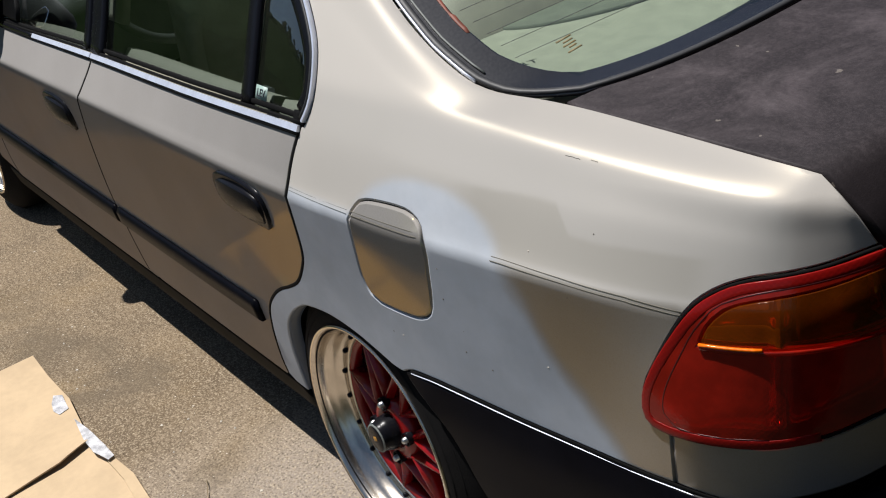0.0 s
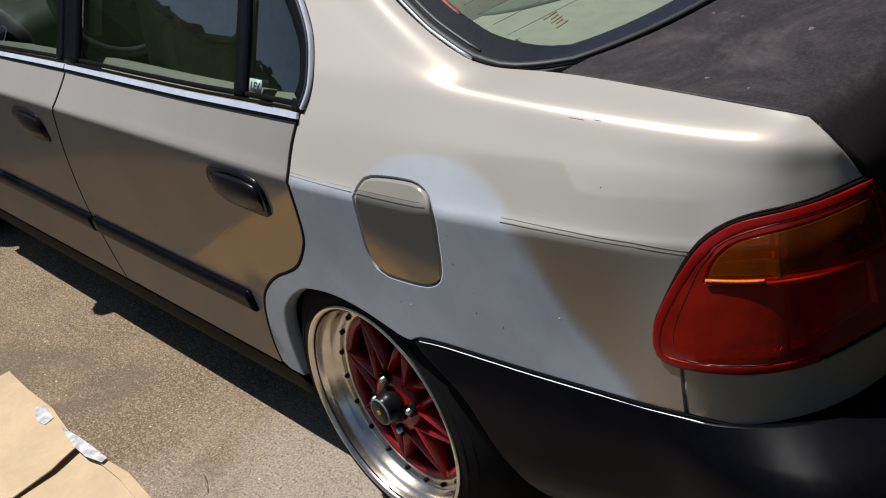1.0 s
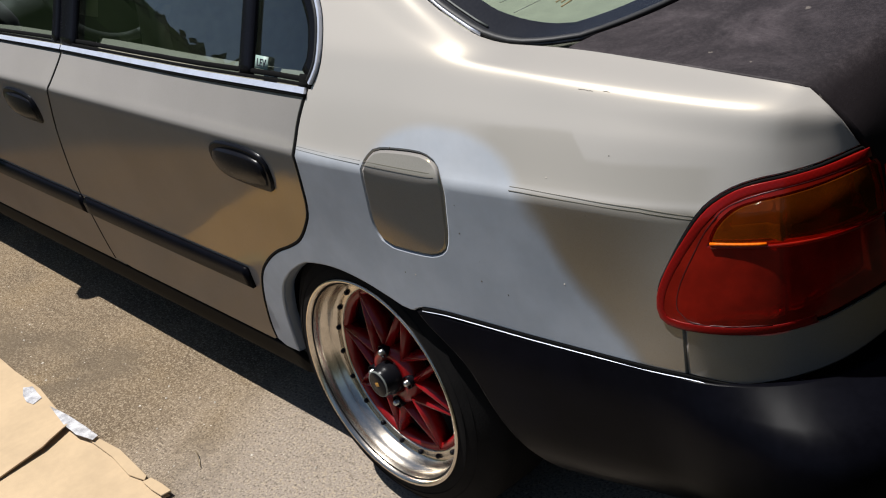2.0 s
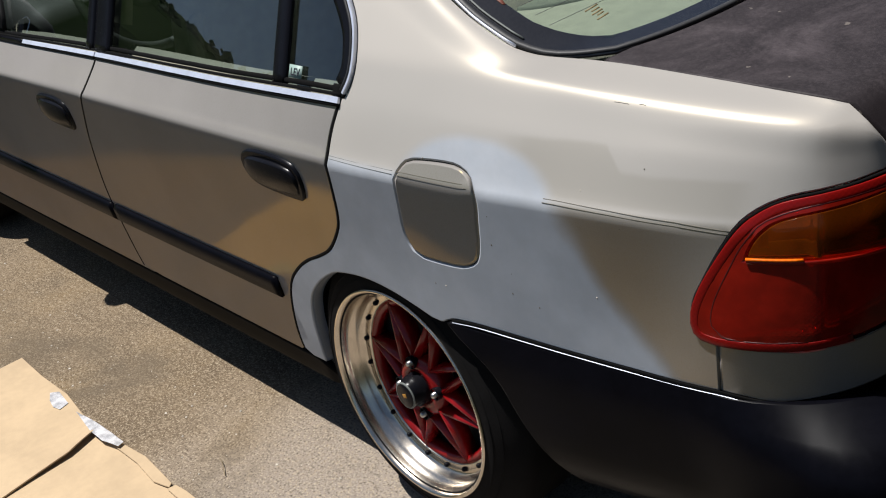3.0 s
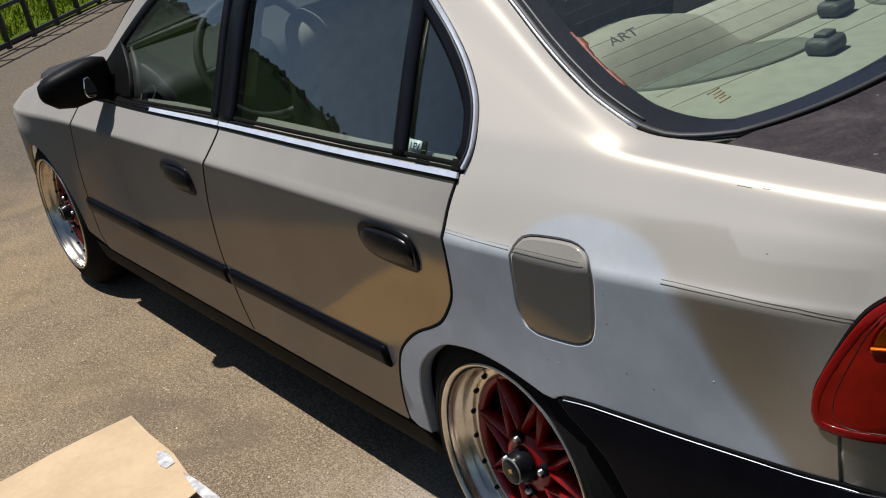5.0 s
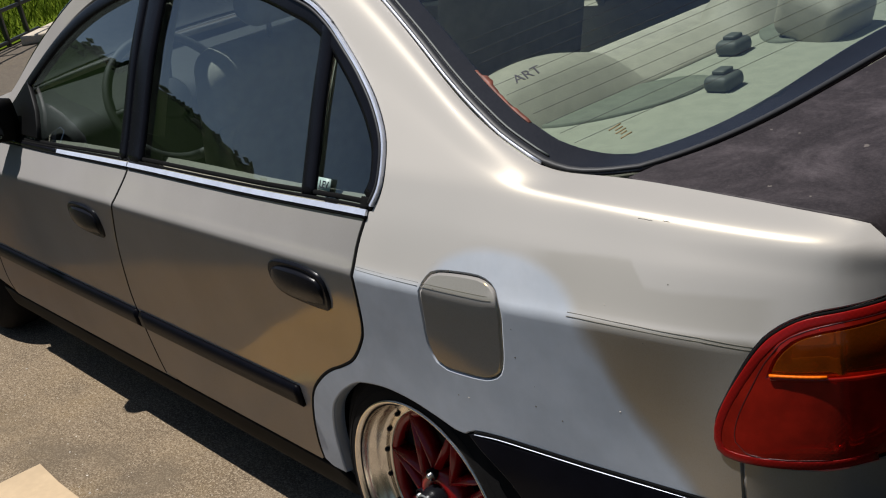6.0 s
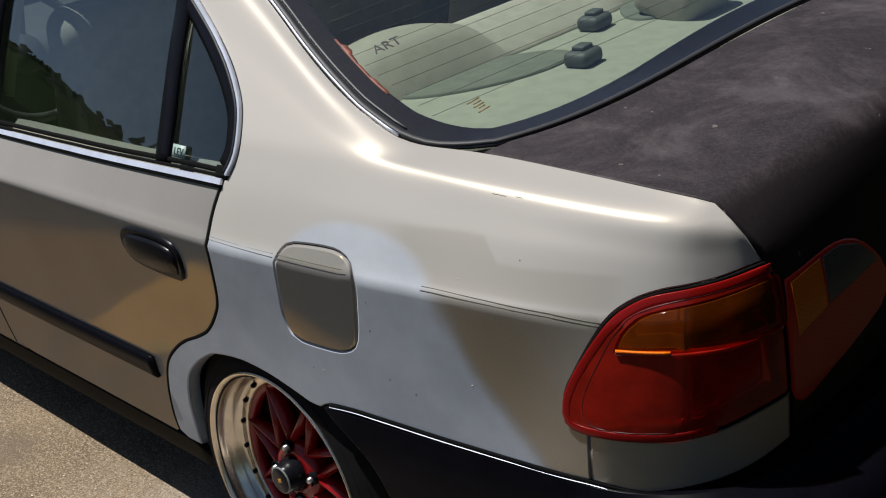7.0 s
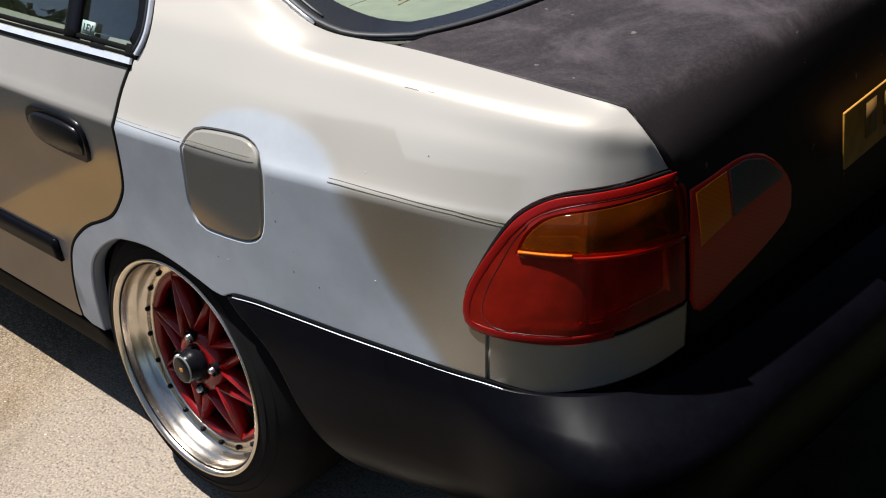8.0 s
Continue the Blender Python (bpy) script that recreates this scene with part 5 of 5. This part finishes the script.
        bm = lathe(bmesh.new(), [(0.0, 0.003), (0.004, 0.003), (0.0058, 0.0), (0.0058, -0.012), (0.009, -0.014)], pose(0.052 * math.cos(a), 0.052 * math.sin(a), -0.017), 6)
        part("wheel_nut", bm, STEEL, hub)
        bm = lathe(bmesh.new(), [(0.0125, -0.0005), (0.0115, 0.001), (0.012, -0.003), (0.012, -0.012)], pose(0.052 * math.cos(a), 0.052 * math.sin(a), -0.021), 20)
        part("nut_seat", bm, BLACK, hub)
    for k in range(20):
        a = 2 * math.pi * (k + 0.25) / 20
        bm = lathe(bmesh.new(), [(0.0, 0.005), (0.0036, 0.005), (0.0048, 0.003), (0.0048, -0.002)], pose(0.1745 * math.cos(a), 0.1745 * math.sin(a), -0.0445), 8)
        part("rim_bolt", bm, BLACK, hub)
    bm = tube(bmesh.new(), [(0.178 * math.cos(1.05), 0.178 * math.sin(1.05), -0.043), (0.168 * math.cos(1.05), 0.168 * math.sin(1.05), -0.018)], 0.004, 8)
    part("valve", bm, STEEL, hub)
    return hub


LEFT_OUT = Matrix(((1, 0, 0), (0, 0, -1), (0, 1, 0))).to_4x4()  # local z to -y
RIGHT_OUT = Matrix(((-1, 0, 0), (0, 0, 1), (0, 1, 0))).to_4x4()
first_wheel = wheel(Matrix.Translation((0.006, -0.8395, 0.287)) @ LEFT_OUT @ pose(0, 0, 0, -3.5, 0, 0))
wheel(Matrix.Translation((-2.62, -0.818, 0.285)) @ LEFT_OUT @ pose(0, 0, 0, -2, 0, 0))
wheel(Matrix.Translation((0.0, 0.8385, 0.285)) @ RIGHT_OUT)
wheel(Matrix.Translation((-2.62, 0.825, 0.285)) @ RIGHT_OUT)


# ---- door mirror ----
def door_mirror():
    bm = bmesh.new()
    lines_ = []
    keys = [(-0.775, 0.050, 0.055, -1.735, 0.860), (-0.800, 0.066, 0.062, -1.740, 0.861), (-0.840, 0.082, 0.0585, -1.745, 0.8635), (-0.890, 0.088, 0.056, -1.750, 0.857), (-0.935, 0.075, 0.045, -1.755, 0.857), (-0.960, 0.048, 0.026, -1.760, 0.860), (-0.968, 0.014, 0.010, -1.765, 0.860)]
    for y, rx, rz, cx, cz in keys:
        ring = []
        for i in range(25):
            a = 2 * math.pi * i / 24
            c, s = math.cos(a), math.sin(a)
            c, s = math.copysign(abs(c) ** 0.7, c), math.copysign(abs(s) ** 0.75, s)
            ring.append((cx + rx * (c if c < 0 else c * 0.45), y, cz + rz * s))
        lines_.append(ring)
    bm = loft(lines_)
    bmesh.ops.remove_doubles(bm, verts=bm.verts, dist=0.0005)
    bmesh.ops.holes_fill(bm, edges=bm.edges, sides=30)
    bmesh.ops.recalc_face_normals(bm, faces=bm.faces)
    body = part("door_mirror", bm, FLAT_BLACK, left_front_door, "black door mirror")
    glass_bm = sheet(curve([(-0.866, 0.836), (-0.858, 0.878), (-0.845, 0.882), (-0.832, 0.856), (-0.828, 0.828), (-0.850, 0.822)], 0.01, True), lambda y, z: (Vector((-1.698 - 0.22 * (y + 0.85), y, z)), Vector((1, 0.22, 0.0)).normalized()), 0.03, 0.004, 0.002)
    part("mirror_glass", glass_bm, MIRROR, body)
    tri = on([(-1.91, 0.812), (-1.80, 0.812), (-1.56, 0.815), (-1.60, 0.88), (-1.70, 0.945), (-1.80, 0.885)])
    part("mirror_sail", sheet(dense(tri), skin, 0.04, 0.012, 0.003, offset=0.006), FLAT_BLACK, left_front_door)


MIRROR = plain("mirror_silver", (0.85, 0.86, 0.86), 0.02, 1.0, var=0.01)
door_mirror()


# ---- cabin ----
def cushion(name, sx, sy, sz, m, mat, parent, bevel=0.05, label=""):
    return part(name, box(bmesh.new(), sx, sy, sz, m, bevel, 5), mat, parent, label)


def front_seat(y):
    seat = new("front_seat")
    seat.location = (-1.25, y, 0.33)
    seat.parent = car
    cushion("seat_cushion", 0.52, 0.50, 0.16, pose(0, 0, 0.10, 0, -6, 0), CLOTH, seat)
    cushion("backrest", 0.15, 0.49, 0.60, pose(0.30, 0, 0.40, 0, 18, 0), CLOTH, seat, 0.06)
    cushion("headrest", 0.10, 0.27, 0.17, pose(0.43, 0, 0.80, 0, 14, 0), CLOTH, seat, 0.045)
    if y < 0:
        edge = [(0.34, -0.245, 0.20), (0.365, -0.245, 0.34), (0.385, -0.24, 0.46), (0.390, -0.22, 0.505), (0.39, -0.17, 0.515)]
        part("side_bolster", tube(bmesh.new(), curve(edge), 0.018, 10), CLOTH, seat, "sunlit pale edge of the backrest")
    for s in (-0.06, 0.06):
        part("headrest_post", tube(bmesh.new(), [(0.395, s, 0.66), (0.425, s, 0.76)], 0.006), STEEL, seat)
    return seat


front_seat(-0.37)
front_seat(0.37)
bench = new("rear_seat")
bench.parent = car
cushion("seat_cushion", 0.50, 1.26, 0.18, pose(-0.42, 0, 0.40), CLOTH, bench)
cushion("backrest", 0.15, 1.26, 0.58, pose(-0.20, 0, 0.63, 0, 22, 0), CLOTH, bench, 0.06)
rows = []
for y in np.linspace(-0.63, 0.63, 64):
    k = max(0.0, 1 - ((abs(y) - 0.37) / 0.21) ** 2) ** 0.6
    top = 0.900 + 0.064 * k - 0.03 * max(0.0, (abs(y) - 0.5) / 0.13)
    rows.append([(x, y, z) for x, z in ((0.05, 0.862), (0.042, 0.872), (0.012, top - 0.024 - 0.006 * k), (-0.03 - 0.01 * k, top - 0.003), (-0.075 - 0.02 * k, top - 0.006), (-0.11 - 0.02 * k, top - 0.04), (-0.16, 0.82), (-0.30, 0.55))])
bm = loft(rows)
bmesh.ops.recalc_face_normals(bm, faces=bm.faces)
bmesh.ops.solidify(bm, geom=bm.faces[:], thickness=0.01)
part("seat_top", bm, BEIGE, bench, "pale rolled top of the rear backrest with moulded headrests")


def shelf(x, y):
    return Vector((x, y, 0.865 + 0.010 * max(0.0, 1 - ((x - 0.12) / 0.22) ** 2) * (abs(y) / 0.6) ** 2)), Vector((0, 0, 1))


parcel = part("parcel_shelf", sheet(dense([(-0.02, -0.68), (0.16, -0.67), (0.28, -0.63), (0.36, -0.52), (0.41, -0.38), (0.44, 0.0), (0.41, 0.38), (0.36, 0.52), (0.28, 0.63), (0.16, 0.67), (-0.02, 0.68)]), shelf, 0.03, 0.02, 0.004), CARPET, car, "pale felt parcel shelf")
for s in (-1, 1):
    oval = [(0.085 + 0.085 * math.cos(a) + 0.05 * math.sin(a), s * (-0.28 + 0.17 * math.sin(a))) for a in (math.tau * i / 40 for i in range(40))]
    part("speaker_cover", sheet(oval, shelf, 0.03, 0.008, 0.004, offset=0.005), SPEAKER, parcel, "grey-green speaker cover let into the shelf")
for x, y in ((0.222, -0.165), (0.085, 0.045)):
    cap = bmesh.new()
    box(cap, 0.052, 0.066, 0.030, pose(x, y, 0.879, 0, 0, 8), 0.012, 4)
    box(cap, 0.026, 0.034, 0.010, pose(x, y, 0.897, 0, 0, 8), 0.003, 2)
    part("tether_anchor", cap, ANCHOR, car, "grey tether anchor on the shelf")
stop = bmesh.new()
box(stop, 0.15, 0.15, 0.11, pose(0.19, 0.20, 0.905, 0, 20, 0), 0.03, 4)
part("high_stop_lamp", stop, BEIGE, car, "pale cover of the high stop lamp")
dash = bmesh.new()
box(dash, 0.42, 1.34, 0.30, pose(-1.92, 0, 0.68, 0, 10, 0), 0.08, 5)
part("dashboard", dash, DASH, car)
steer = bmesh.new()
ring = [(0.185 * math.cos(a), 0.185 * math.sin(a)) for a in (2 * math.pi * i / 40 for i in range(41))]
mt = pose(-1.60, -0.37, 0.80, 0, 66, 0)
tube(steer, [mt @ Vector((a, b, 0)) for a, b in ring], 0.014, 10)
for a in (20, 160, 270):
    tube(steer, [mt @ Vector((0, 0, -0.02)), mt @ Vector((0.18 * math.cos(radians(a)), 0.18 * math.sin(radians(a)), 0))], 0.014, 8)
lathe(steer, [(0.0, 0.01), (0.05, 0.008), (0.065, -0.01), (0.05, -0.04)], mt, 24)
part("steering_wheel", steer, DASH, car)
part("headliner", skin_over([[(x, y * 0.97, z - 0.035) for x, y, z in row] for row in across(9, np.arange(-1.28, -0.36, 0.08), 0.05)], 0.01), LINER, car)
for mirror in (False, True):
    loop = on([(-1.90, 0.45), (-1.0, 0.45), (-0.15, 0.60), (-0.05, 0.70), (-0.05, 0.862), (-0.35, 0.856), (-0.90, 0.844), (-0.93, 0.81), (-1.08, 0.805), (-1.11, 0.835), (-1.4, 0.828), (-1.90, 0.80)])
    part("door_trim", sheet(dense(loop), skin, 0.06, 0.03, 0.012, offset=-0.045, mirror=mirror), BEIGE, car, "beige inner door trim")
    loop = on([(0.0, 0.86), (0.24, 0.885), (0.05, 1.03), (-0.20, 1.17), (-0.32, 1.15), (-0.10, 1.045), (-0.02, 0.96)])
    part("pillar_trim", sheet(dense(loop), skin, 0.05, 0.02, 0.008, offset=-0.035, mirror=mirror), LINER, car)
    loop = on([(-1.06, 0.88), (-0.95, 0.88), (-0.97, 1.20), (-1.05, 1.20)])
    part("pillar_trim", sheet(dense(loop), skin, 0.05, 0.02, 0.008, offset=-0.05, mirror=mirror), BEIGE, car)


# ---- the flattened carton on the ground ----
def carton():
    thing = root("cardboard", "flattened tan cardboard carton with packing tape on the ground", "cardboard", at=(-1.0, -1.3, 0))
    def flap(name, pts, lift, mat=CARD, tilt=None, thick=0.0035):
        bm = sheet(dense([(x + 1.0, y + 1.3) for x, y in pts], 0.02), lambda x, y: (Vector((x, y, lift + 0.004 * noise.noise((x * 4, y * 4, 1)) + (tilt(x, y) if tilt else 0))), Vector((0, 0, 1))), 0.04, thick, min(0.0008, thick / 3), solid=True)
        return part(name, bm, mat, thing)
    flap("panel", [(-1.445, -1.105), (-1.30, -1.110), (-1.14, -1.108), (-1.085, -1.115), (-0.905, -1.137), (-0.875, -1.22), (-0.868, -1.33), (-0.86, -1.42), (-0.855, -1.62), (-1.43, -1.58), (-1.435, -1.50), (-1.45, -1.34)], 0.0135, tilt=lambda x, y: 0.014 * max(0.0, 1 - abs(x - 0.12) / 0.10) * max(0.0, 1 - abs(y - 0.14) / 0.25))
    flap("panel", [(-0.985, -1.125), (-0.895, -1.142), (-0.80, -1.125), (-0.70, -1.118), (-0.60, -1.126), (-0.56, -1.130), (-0.462, -1.124), (-0.476, -1.16), (-0.485, -1.20), (-0.50, -1.30), (-0.52, -1.42), (-0.53, -1.62), (-0.93, -1.62), (-0.925, -1.40)], 0.0085)
    flap("flap_edge", [(-0.80, -1.121), (-0.70, -1.112), (-0.60, -1.120), (-0.557, -1.124), (-0.548, -1.135), (-0.60, -1.146), (-0.70, -1.136), (-0.80, -1.137)], 0.0150)
    flap("flap_edge", [(-0.540, -1.122), (-0.500, -1.118), (-0.461, -1.118), (-0.466, -1.140), (-0.505, -1.142), (-0.545, -1.140)], 0.0165)
    for pts, lift in (
        ([(-1.187, -1.134), (-1.169, -1.116), (-1.127, -1.122), (-1.091, -1.126), (-1.084, -1.152), (-1.112, -1.158), (-1.152, -1.150)], 0.0152),
        ([(-1.022, -1.134), (-0.943, -1.125), (-0.861, -1.121), (-0.791, -1.120), (-0.786, -1.136), (-0.845, -1.150), (-0.911, -1.149)], 0.0232),
    ):
        flap("tape", pts, lift, TAPE, thick=0.0004, tilt=lambda x, y: 0.002 * noise.noise((x * 70, y * 70, 2)))


carton()


# ---- small marks on the body ----
def marks():
    rng = random.Random(21)
    for _ in range(15):
        u, z = rng.uniform(0.08, 0.62), rng.uniform(0.56, 0.84)
        p, nrm = skin(u, level(u, z))
        s = rng.uniform(0.0007, 0.0016)
        bm = lathe(bmesh.new(), [(0.0, 0.0005), (s * 0.7, 0.0004), (s, 0.0)], facing(p, nrm, (1, 0, 0), 0.0), 7)
        part("paint_chip", bm, STRIPE if rng.random() < 0.6 else PEBBLE, left_quarter)
    for u, drop, long in ((0.515, 0.030, 0.022), (0.552, 0.031, 0.010)):
        w = level(u, 0.872) + drop
        pts = [(u + long * k / 8, w + 0.002 * noise.noise((u * 9, k * 0.7, 0))) for k in range(9)]
        part("scratch", ribbon(pts, skin, 0.0006, 0.0003, 0.0001), STRIPE, left_quarter)


marks()


# ---- fence, bank and trees ----
def fence():
    thing = root("fence", "black iron fence with square bars along a concrete kerb", "fence", at=(-9.5, 1.4, 0))
    start, way = Vector((0.62, -0.85, 0)), Vector((-0.56, 0.62, 0)).normalized()
    turn = math.degrees(math.atan2(way.y, way.x))
    length = 3.6
    for h in (0.06, 0.36, 1.05):
        mid = start + way * (length / 2 - 1.0)
        part("rail", box(bmesh.new(), length, 0.035, 0.035, Matrix.Translation(mid + Vector((0, 0, h))) @ pose(0, 0, 0, 0, 0, turn), 0.004), IRON, thing)
    for k in range(9):
        p = start + way * (-1.0 + 0.42 * k)
        part("bar", box(bmesh.new(), 0.04, 0.04, 1.12, Matrix.Translation(p + Vector((0, 0, 0.57))) @ pose(0, 0, 0, 0, 0, turn), 0.003), IRON, thing)
    kerb = box(bmesh.new(), 0.9, 0.5, 0.09, Matrix.Translation(start + way * 2.15 + Vector((0.15, 0.42, 0.045))) @ pose(0, 0, 0, 0, 0, turn), 0.015)
    part("kerb_slab", kerb, CONCRETE, thing)


fence()


def grass_bank():
    rng = random.Random(7)
    verts, faces = [], []
    for _ in range(30000):
        d, s = rng.uniform(0.25, 8.0) * rng.random() ** 0.5 + 0.1, rng.uniform(-4.5, 7.0)
        x, y = -9.2 - 0.74 * d - 0.67 * s * 0.9, 0.9 - 0.67 * d + 0.74 * s
        if x > -9.2 and y > -2:
            continue
        z = 0.02 + 0.10 * d
        h, w, a = rng.uniform(0.04, 0.14), rng.uniform(0.004, 0.010), rng.uniform(0, math.tau)
        lean = (rng.uniform(-0.09, 0.09), rng.uniform(-0.09, 0.09))
        k = len(verts)
        c, q = math.cos(a) * w, math.sin(a) * w
        verts += [(x - c, y - q, z), (x + c, y + q, z), (x + lean[0], y + lean[1], z + h)]
        faces.append((k, k + 1, k + 2))
    k = len(verts)
    o = [(0.12, -4.5), (0.12, 7.0), (9, 7.0), (9, -4.5)]
    verts += [(-9.2 - 0.74 * d - 0.67 * s * 0.9, 0.9 - 0.67 * d + 0.74 * s, 0.004 + 0.10 * d) for d, s in o]
    faces.append((k, k + 1, k + 2, k + 3))
    me = bpy.data.meshes.new("grass")
    me.from_pydata(verts, [], faces)
    me.materials.append(GRASS)
    tagged(new("grass", me), "bright green rough grass rising behind the fence", "grass", kind="stuff")


grass_bank()


def wooded_hill():
    """A ring of wooded slopes round the place, clumps of leaves on a dark body."""
    rng = random.Random(11)
    verts, faces = [], []
    n = 180
    for i in range(n):
        a = math.tau * i / n
        top = 4.6 + 2.6 * noise.noise((math.cos(a) * 2.0, math.sin(a) * 2.0, 3)) + 11.5 * math.exp(-((a - 3.52) / 0.42) ** 2)
        for r, z in ((58, 0.0), (66, top * 0.6), (78, top)):
            verts.append((r * math.cos(a), r * math.sin(a), z))
    for i in range(n):
        j = (i + 1) % n
        for k in (0, 1):
            faces.append((3 * i + k, 3 * j + k, 3 * j + k + 1, 3 * i + k + 1))
    for _ in range(26000):
        a = rng.uniform(0, math.tau)
        top = 4.6 + 2.6 * noise.noise((math.cos(a) * 2.0, math.sin(a) * 2.0, 3)) + 11.5 * math.exp(-((a - 3.52) / 0.42) ** 2)
        t = rng.random() ** 0.7
        r = 58 + 20 * t
        z = top * t + rng.uniform(-0.6, 0.7)
        s = rng.uniform(0.2, 0.65)
        c = Vector((r * math.cos(a), r * math.sin(a), z))
        k = len(verts)
        for dx, dy, dz in ((1, 0, 0), (-1, 0, 0), (0, 1, 0), (0, -1, 0), (0, 0, 1), (0, 0, -1)):
            verts.append(tuple(c + Vector((dx, dy, dz)) * s * rng.uniform(0.5, 1.1)))
        for f in ((0, 2, 4), (2, 1, 4), (1, 3, 4), (3, 0, 4), (2, 0, 5), (1, 2, 5), (3, 1, 5), (0, 3, 5)):
            faces.append(tuple(k + q for q in f))
    me = bpy.data.meshes.new("backdrop")
    me.from_pydata(verts, [], faces)
    me.materials.append(TREES)
    tagged(new("backdrop", me), "dark wooded slopes in the distance", "woods", kind="stuff")


wooded_hill()


def chips():
    """Loose stone chips and twigs on the concrete."""
    rng = random.Random(5)
    verts, faces = [], []
    for _ in range(900):
        x, y = rng.uniform(-3.4, 0.3), rng.uniform(-2.2, -0.86)
        s = rng.choice((0.0016, 0.002, 0.0025, 0.004))
        k = len(verts)
        for dx, dy, dz in ((1, 0, 0.3), (-1, 0, 0.3), (0, 1, 0.3), (0, -1, 0.3), (0, 0, 1), (0, 0, -0.3)):
            q = rng.uniform(0.6, 1.2) * s
            verts.append((x + dx * q, y + dy * q, dz * q))
        for f in ((0, 2, 4), (2, 1, 4), (1, 3, 4), (3, 0, 4)):
            faces.append(tuple(k + i for i in f))
    me = bpy.data.meshes.new("stone_chips")
    me.from_pydata(verts, [], faces)
    me.materials.append(PEBBLE)
    tagged(new("stone_chips", me), "loose pale stone chips on the concrete", "gravel", kind="stuff")


chips()


def twig(x, y, turn, long):
    pts = [(long * (k / 6 - 0.5), 0.004 * noise.noise((x * 5, k * 0.25, 1)), 0.004 + 0.004 * math.sin(k / 6 * math.pi)) for k in range(7)]
    ob = part("twig", tube(bmesh.new(), pts, 0.0009, 5), STRAW)
    ob.matrix_world = pose(x, y, 0, 0, 0, turn)
    tagged(ob, "thin dry straw-coloured twig lying on the concrete", "twig", "twigs")


for x, y, turn, long in ((-1.94, -1.06, 35, 0.06), (-0.52, -1.02, -20, 0.07), (-2.35, -1.02, 70, 0.04)):
    twig(x, y, turn, long)


# ---- unseen open box of boards, added behind the car to darken its tail ----
def sky_blockers():
    def slab(name, sx, sy, sz, m, label, category):
        tagged(part(name, box(bmesh.new(), sx, sy, sz, m, 0.01), TIMBER), label, category, kind="structure")
    slab("blocker_left", 4.6, 0.12, 2.4, pose(3.75, -1.3, 1.2), "unseen dark side board added to block sky light", "wall")
    slab("blocker_right", 4.6, 0.12, 2.4, pose(3.75, 2.7, 1.2), "unseen dark side board added to block sky light", "wall")
    slab("blocker_back", 0.12, 3.88, 2.4, pose(5.99, 0.7, 1.2), "unseen dark back board added to block sky light", "wall")
    slab("ceiling", 4.6, 4.24, 0.12, pose(3.75, 0.7, 2.464), "unseen dark top board added to block sky light", "ceiling")


sky_blockers()
